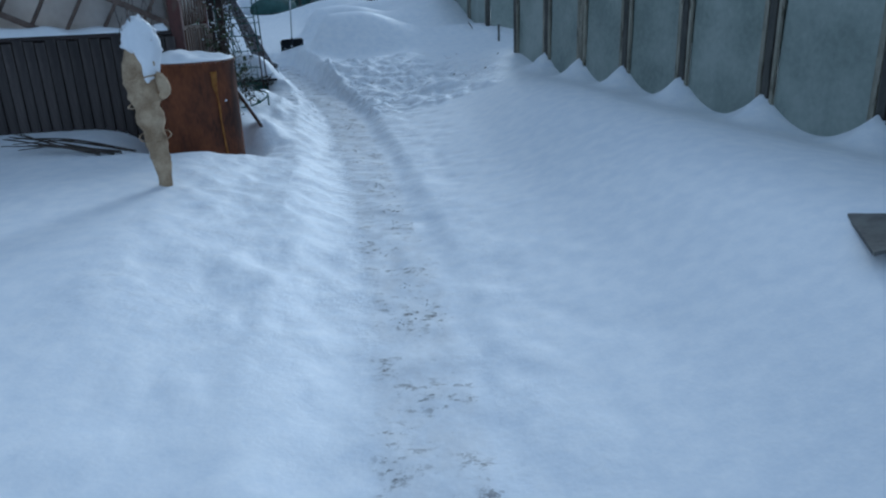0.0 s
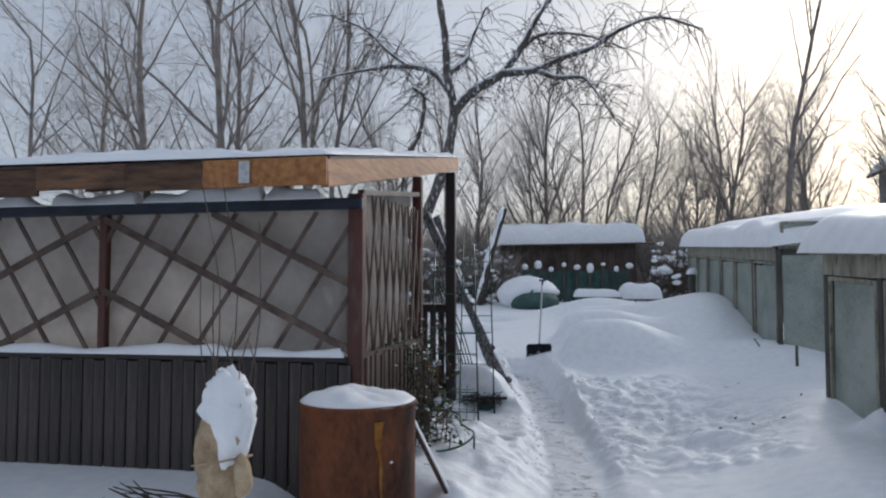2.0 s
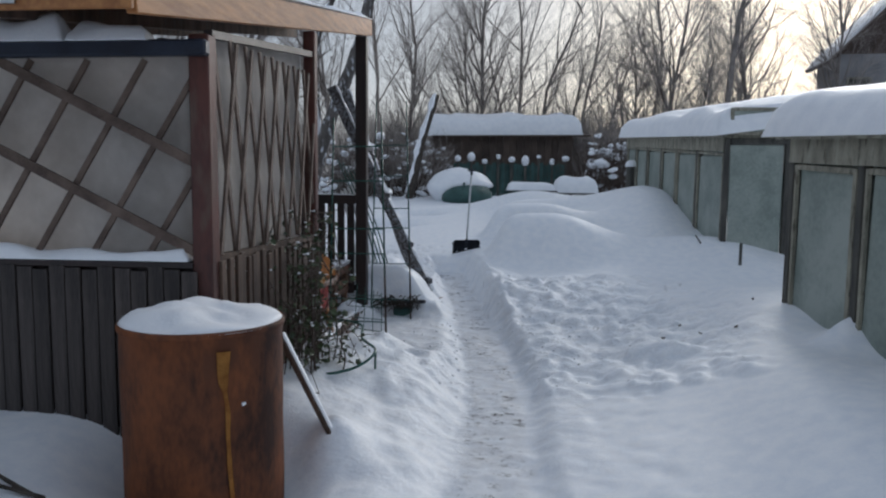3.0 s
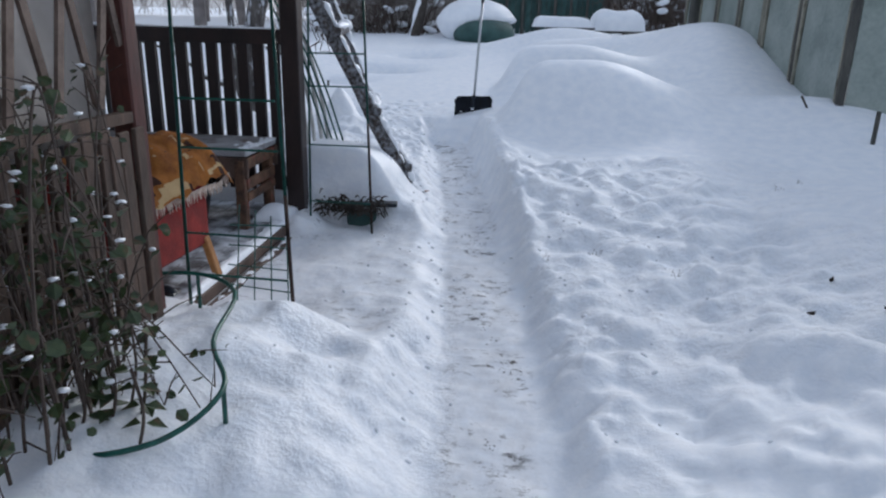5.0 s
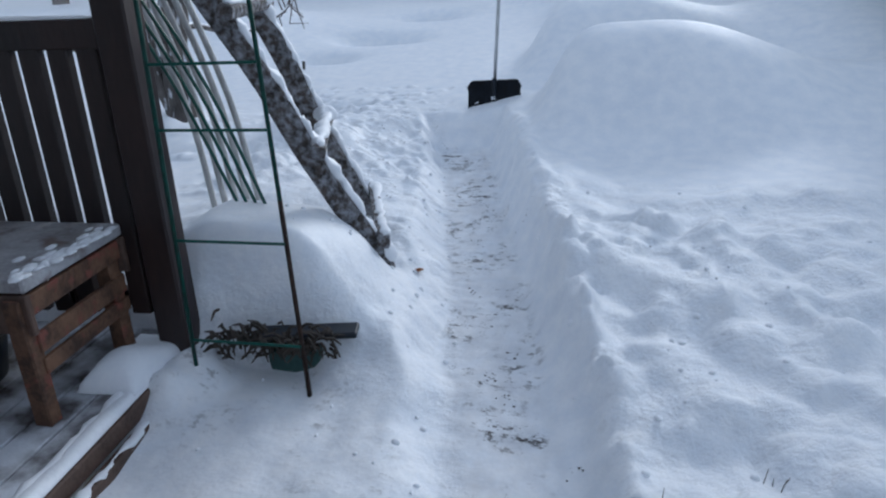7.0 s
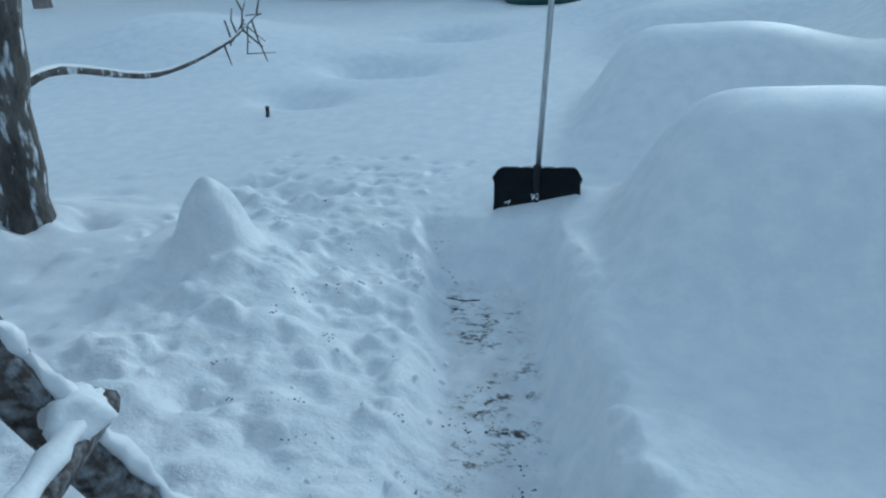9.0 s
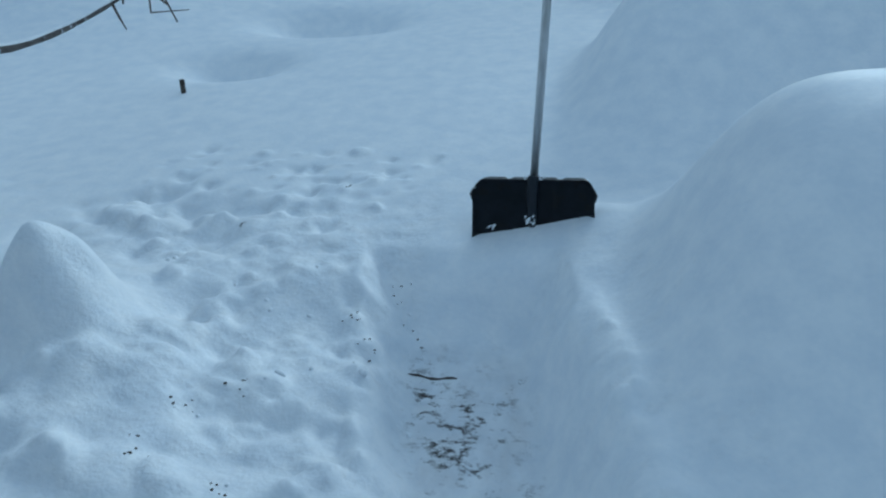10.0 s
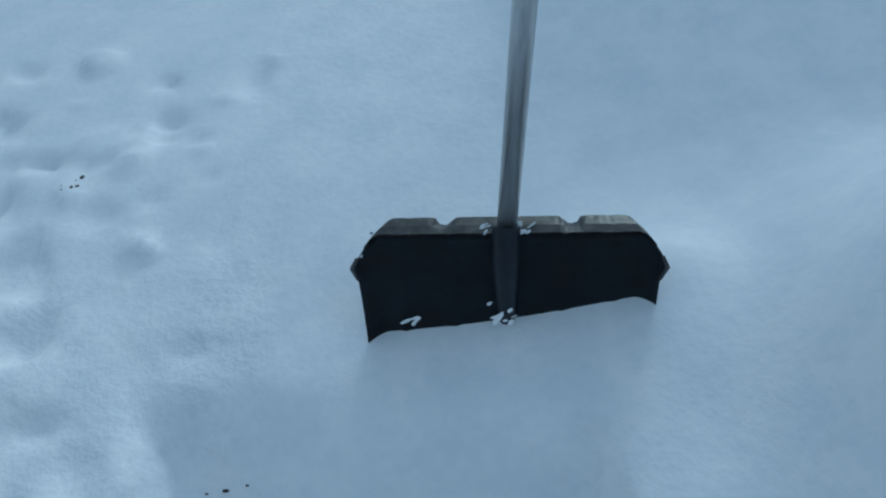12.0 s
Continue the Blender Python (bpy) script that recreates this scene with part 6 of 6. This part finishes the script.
for v in bm.verts:
    x, y, z = v.co
    v.co = Vector((-1.6 + 1.15 * x * (1 + 0.10 * float(grain(y, z, 0.6, 2))) * (1 - 0.25 * max(0.0, z)), 26.75 + 1.3 * y, 1.52 + (0.58 * z if z > 0 else (0.75 if x < -0.1 else 0.22) * z) * (1 + 0.1 * float(grain(x, y, 0.5, 3)))))
solid("snow_layer", bm, SNOWCAP, "dome of snow on the upturned boat", "snow", kind="stuff", smooth=True)
table = thing("garden_table", (2.2, 25.6, 1.0), "garden table under a thick cushion of snow", "table")
part("tabletop", bar(bmesh.new(), (1.5, 25.4, 1.30), (2.9, 25.66, 1.30), 0.7, 0.05, (-0.18, 0.98, 0)), DARK_FRAME, table)
for u in (1.6, 2.0, 2.4, 2.8):
    for v in (-0.28, 0.28):
        part("leg", bar(bmesh.new(), (u, 25.4 + 0.18 * (u - 1.5) + v, 0.8), (u, 25.4 + 0.18 * (u - 1.5) + v, 1.3), 0.06, 0.06), DARK_FRAME, table)
solid("snow_layer", snow_layer((1.55, 25.05, 1.325), (1.3, 0.24, 0), (-0.12, 0.75, 0), 20, 14, 0.58, 0.32, 7, 0.02), SNOWCAP, "thick cushion of snow on the garden table", "snow", kind="stuff", smooth=True)
low_table = thing("garden_bench", (1.0, 24.6, 1.0), "low garden bench buried in snow", "bench")
part("seat", bar(bmesh.new(), (0.45, 24.2, 1.38), (1.55, 24.4, 1.38), 0.5, 0.05, (-0.18, 0.98, 0)), DARK_FRAME, low_table)
for u in (0.55, 1.45):
    part("leg", bar(bmesh.new(), (u, 24.3, 0.9), (u, 24.3, 1.37), 0.06, 0.4), DARK_FRAME, low_table)
solid("snow_layer", snow_layer((0.2, 23.8, 1.405), (1.35, 0.24, 0), (-0.12, 0.75, 0), 16, 10, 0.3, 0.3, 9, 0.02), SNOWCAP, "cushion of snow on the garden bench", "snow", kind="stuff", smooth=True)
lean = curve_pts([(-3.42, 27.0, 0.9), (-3.15, 27.0, 1.9), (-2.90, 27.0, 2.95), (-2.42, 27.1, 4.5)], 8)
solid("leaning_pole", tube(bmesh.new(), lean, [0.16 - 0.004 * k for k in range(len(lean))], 9), BARK, "dark leaning trunk plastered with snow beside the shrubs", "trunk", smooth=True)
solid("snow_layer", crust(bmesh.new(), [p + Vector((-0.085, -0.04, 0.05)) for p in lean], 0.11, 4, 1.0), SNOWCAP, "snow plastered on the leaning trunk", "snow", kind="stuff", smooth=True)
rs = random.Random(61)
bm = bmesh.new()
for k in range(330):
    x, y = (rs.uniform(-7.0, -2.9), rs.uniform(27.5, 34)) if k % 3 else (rs.uniform(2.6, 4.6), rs.uniform(28, 33))
    z = height(x, y) + 0.15 + rs.random() ** 1.3 * 2.1
    r = rs.uniform(0.05, 0.17)
    bmesh.ops.create_icosphere(bm, subdivisions=2, radius=r, matrix=Matrix.Translation((x, y, z)) @ Euler((rs.uniform(-0.4, 0.4), rs.uniform(-0.4, 0.4), rs.random() * 3)).to_matrix().to_4x4() @ Matrix.Diagonal((rs.uniform(0.9, 1.8), rs.uniform(0.7, 1.2), rs.uniform(0.45, 0.8), 1)))
solid("snow_clumps", bm, SNOWCAP, "clumps of snow caught in the bare shrubs", "snow", kind="stuff", smooth=True)
segs = []
for k in range(900):
    x, y = (rs.uniform(-7.0, -2.9), rs.uniform(27.5, 34)) if k % 3 else (rs.uniform(2.6, 4.6), rs.uniform(28, 33))
    p = Vector((x, y, height(x, y) - 0.1))
    d = Vector((rs.gauss(0, 0.35), rs.gauss(0, 0.35), 1)).normalized()
    q = p + d * rs.uniform(0.8, 2.4)
    segs.append((p, q, 0.014, 0.006))
    for _ in range(4):
        e = (d + Vector((rs.gauss(0, 0.7), rs.gauss(0, 0.7), rs.gauss(0, 0.3)))).normalized()
        c = p.lerp(q, rs.uniform(0.2, 0.9))
        segs.append((c, c + e * rs.uniform(0.3, 0.9), 0.009, 0.003))
tagged(new("bushes", sticks(segs, "bushes", TWIG)), "dark bare bushes weighed down with snow", "bushes", kind="stuff")

house = thing("house", (16.0, 38, 1.3), "two-storey house with brown gable, pale walls and snowy roof", "house")
HX, HW, EAVE, RIDGE = 16.0, 2.5, 7.25, 9.75
part("wall", block(bmesh.new(), (HX - HW, 37.0, 0.8), (HX + HW, 39.4, EAVE)), HOUSE_WALL, house, "pale grey wall")
bm = bmesh.new()
tri = [bm.verts.new((HX + a, y, z)) for y in (36.95, 37.05) for a, z in ((-HW, EAVE), (HW, EAVE), (0, RIDGE - 0.1))]
for f in ((0, 1, 2), (5, 4, 3), (0, 3, 4, 1), (1, 4, 5, 2), (2, 5, 3, 0)):
    bm.faces.new([tri[i] for i in f])
part("gable", bm, HOUSE_GABLE, house, "brown boarded gable")
RUN, FALL = HW + 0.45, (RIDGE - EAVE) * (HW + 0.45) / HW
for sgn in (-1, 1):
    part("roof", bar(bmesh.new(), (HX + sgn * RUN / 2, 36.5, RIDGE - FALL / 2 + 0.06), (HX + sgn * RUN / 2, 39.6, RIDGE - FALL / 2 + 0.06), math.hypot(RUN, FALL), 0.14, (sgn * RUN, 0, -FALL)), HOUSE_GABLE, house, "dark roof slope")
    solid("snow_layer", snow_layer((HX + sgn * RUN, 36.9, RIDGE - FALL + 0.15), (0, 2.7, 0), (-sgn * RUN, 0, FALL), 20, 16, 0.16, 0.3, 5, 0.02), SNOWCAP, "snow on the house roof", "snow", kind="stuff", smooth=True)
for x in (14.4, 16.0, 17.6):
    for z in (2.4, 5.0):
        win = part("window", bar(bmesh.new(), (x - 0.5, 36.97, z + 0.6), (x + 0.5, 36.97, z + 0.6), 0.08, 1.3, (0, 1, 0)), FRAME, house, "cream window frame")
        part("pane", bar(bmesh.new(), (x - 0.42, 36.92, z + 0.6), (x + 0.42, 36.92, z + 0.6), 0.02, 1.12, (0, 1, 0)), DARK_FRAME, win)

# dark strip modelled as the shadow line of the ledge where the digging stopped
strip = [(-0.36 + 0.018 * k, 14.745 + 0.006 * math.sin(k * 0.9), height(-0.36 + 0.018 * k, 14.745) + 0.001) for k in range(11)]
solid("ledge_shadow", tube(bmesh.new(), strip, [0.002] + [0.0045 + 0.002 * math.sin(k * 1.9) for k in range(9)] + [0.002], 6), BARK, "dark strip drawn as the shadow line of the dug ledge", "bark")

# dead leaves on the thrown snow
for sx_, sy_, turn in ((2.52, 9.73, 10), (2.74, 10.17, 60), (2.84, 9.69, 120), (3.09, 9.48, 40), (3.45, 10.36, 80)):
    bm = bmesh.new()
    v = [bm.verts.new((0.026 * a, 0.014 * b, c)) for a, b, c in ((-1, 0, 0.006), (-0.3, 0.9, 0.012), (0.5, 0.7, 0.010), (1, 0, 0.022), (0.5, -0.8, 0.004), (-0.4, -0.9, 0.014))]
    bm.faces.new(v)
    bmesh.ops.solidify(bm, geom=bm.faces[:], thickness=0.003)
    ob = solid("fallen_leaf", bm, BARK, "dark curled dead leaf lying on the snow", "leaf", "dead leaves")
    ob.matrix_basis = pose(sx_, sy_, height(sx_, sy_), 12, -8, turn)

# crumbs, stalks and debris on the snow
rs = random.Random(5)
bm = bmesh.new()
spots = [(rs.uniform(2.5, 14.4), rs.gauss(0, 0.10)) for k in range(46)] + [(rs.uniform(13.2, 15.7), rs.uniform(-1.1, -0.2)) for k in range(16)]
for k in range(420):
    sy0, sd0 = spots[k % len(spots)]
    y = sy0 + rs.gauss(0, 0.025)
    x = float(way_x(y)) + sd0 + rs.gauss(0, 0.022)
    r = rs.uniform(0.0012, 0.0042)
    bmesh.ops.create_icosphere(bm, subdivisions=1, radius=r, matrix=Matrix.Translation((x, y, height(x, y) + r * 0.3)) @ Matrix.Diagonal((rs.uniform(0.7, 2.2), rs.uniform(0.7, 2.0), 0.6, 1)))
solid("debris", bm, BARK, "scattered bark crumbs and bits of dirt on the snow", "debris", kind="stuff")
bm = bmesh.new()
for k in range(230):
    y = rs.uniform(8.5, 15.0)
    left = rs.random() < 0.55
    x = float(way_x(y)) + (-abs(rs.gauss(0.35, 0.35)) - 0.15 if left else abs(rs.gauss(0.3, 0.5)) + 0.25)
    if not left and y > 13:
        continue
    r = rs.uniform(0.005, 0.016)
    bmesh.ops.create_icosphere(bm, subdivisions=2, radius=r, matrix=Matrix.Translation((x, y, height(x, y))) @ Euler((rs.random() * 3, rs.random() * 3, 0)).to_matrix().to_4x4() @ Matrix.Diagonal((rs.uniform(0.8, 1.5), rs.uniform(0.7, 1.2), 0.8, 1)))
solid("snow_clods", bm, SNOWCAP, "clods of thrown snow along the footpath", "snow", kind="stuff", smooth=True)
for sx_, sy_ in ((1.95, 10.3), (1.5, 10.75), (1.2, 10.6), (2.9, 12.0), (3.05, 12.1)):
    bm = bmesh.new()
    for k in range(4):
        p = Vector((sx_ + rs.uniform(-0.03, 0.03), sy_ + rs.uniform(-0.03, 0.03), height(sx_, sy_) - 0.03))
        tube(bm, [p, p + Vector((rs.uniform(-0.04, 0.04), rs.uniform(-0.03, 0.03), rs.uniform(0.045, 0.09)))], [0.002, 0.001], 4)
    solid("dry_stalk", bm, TWIG, "withered dry stalk sticking out of the snow", "stalk", "dry stalks")
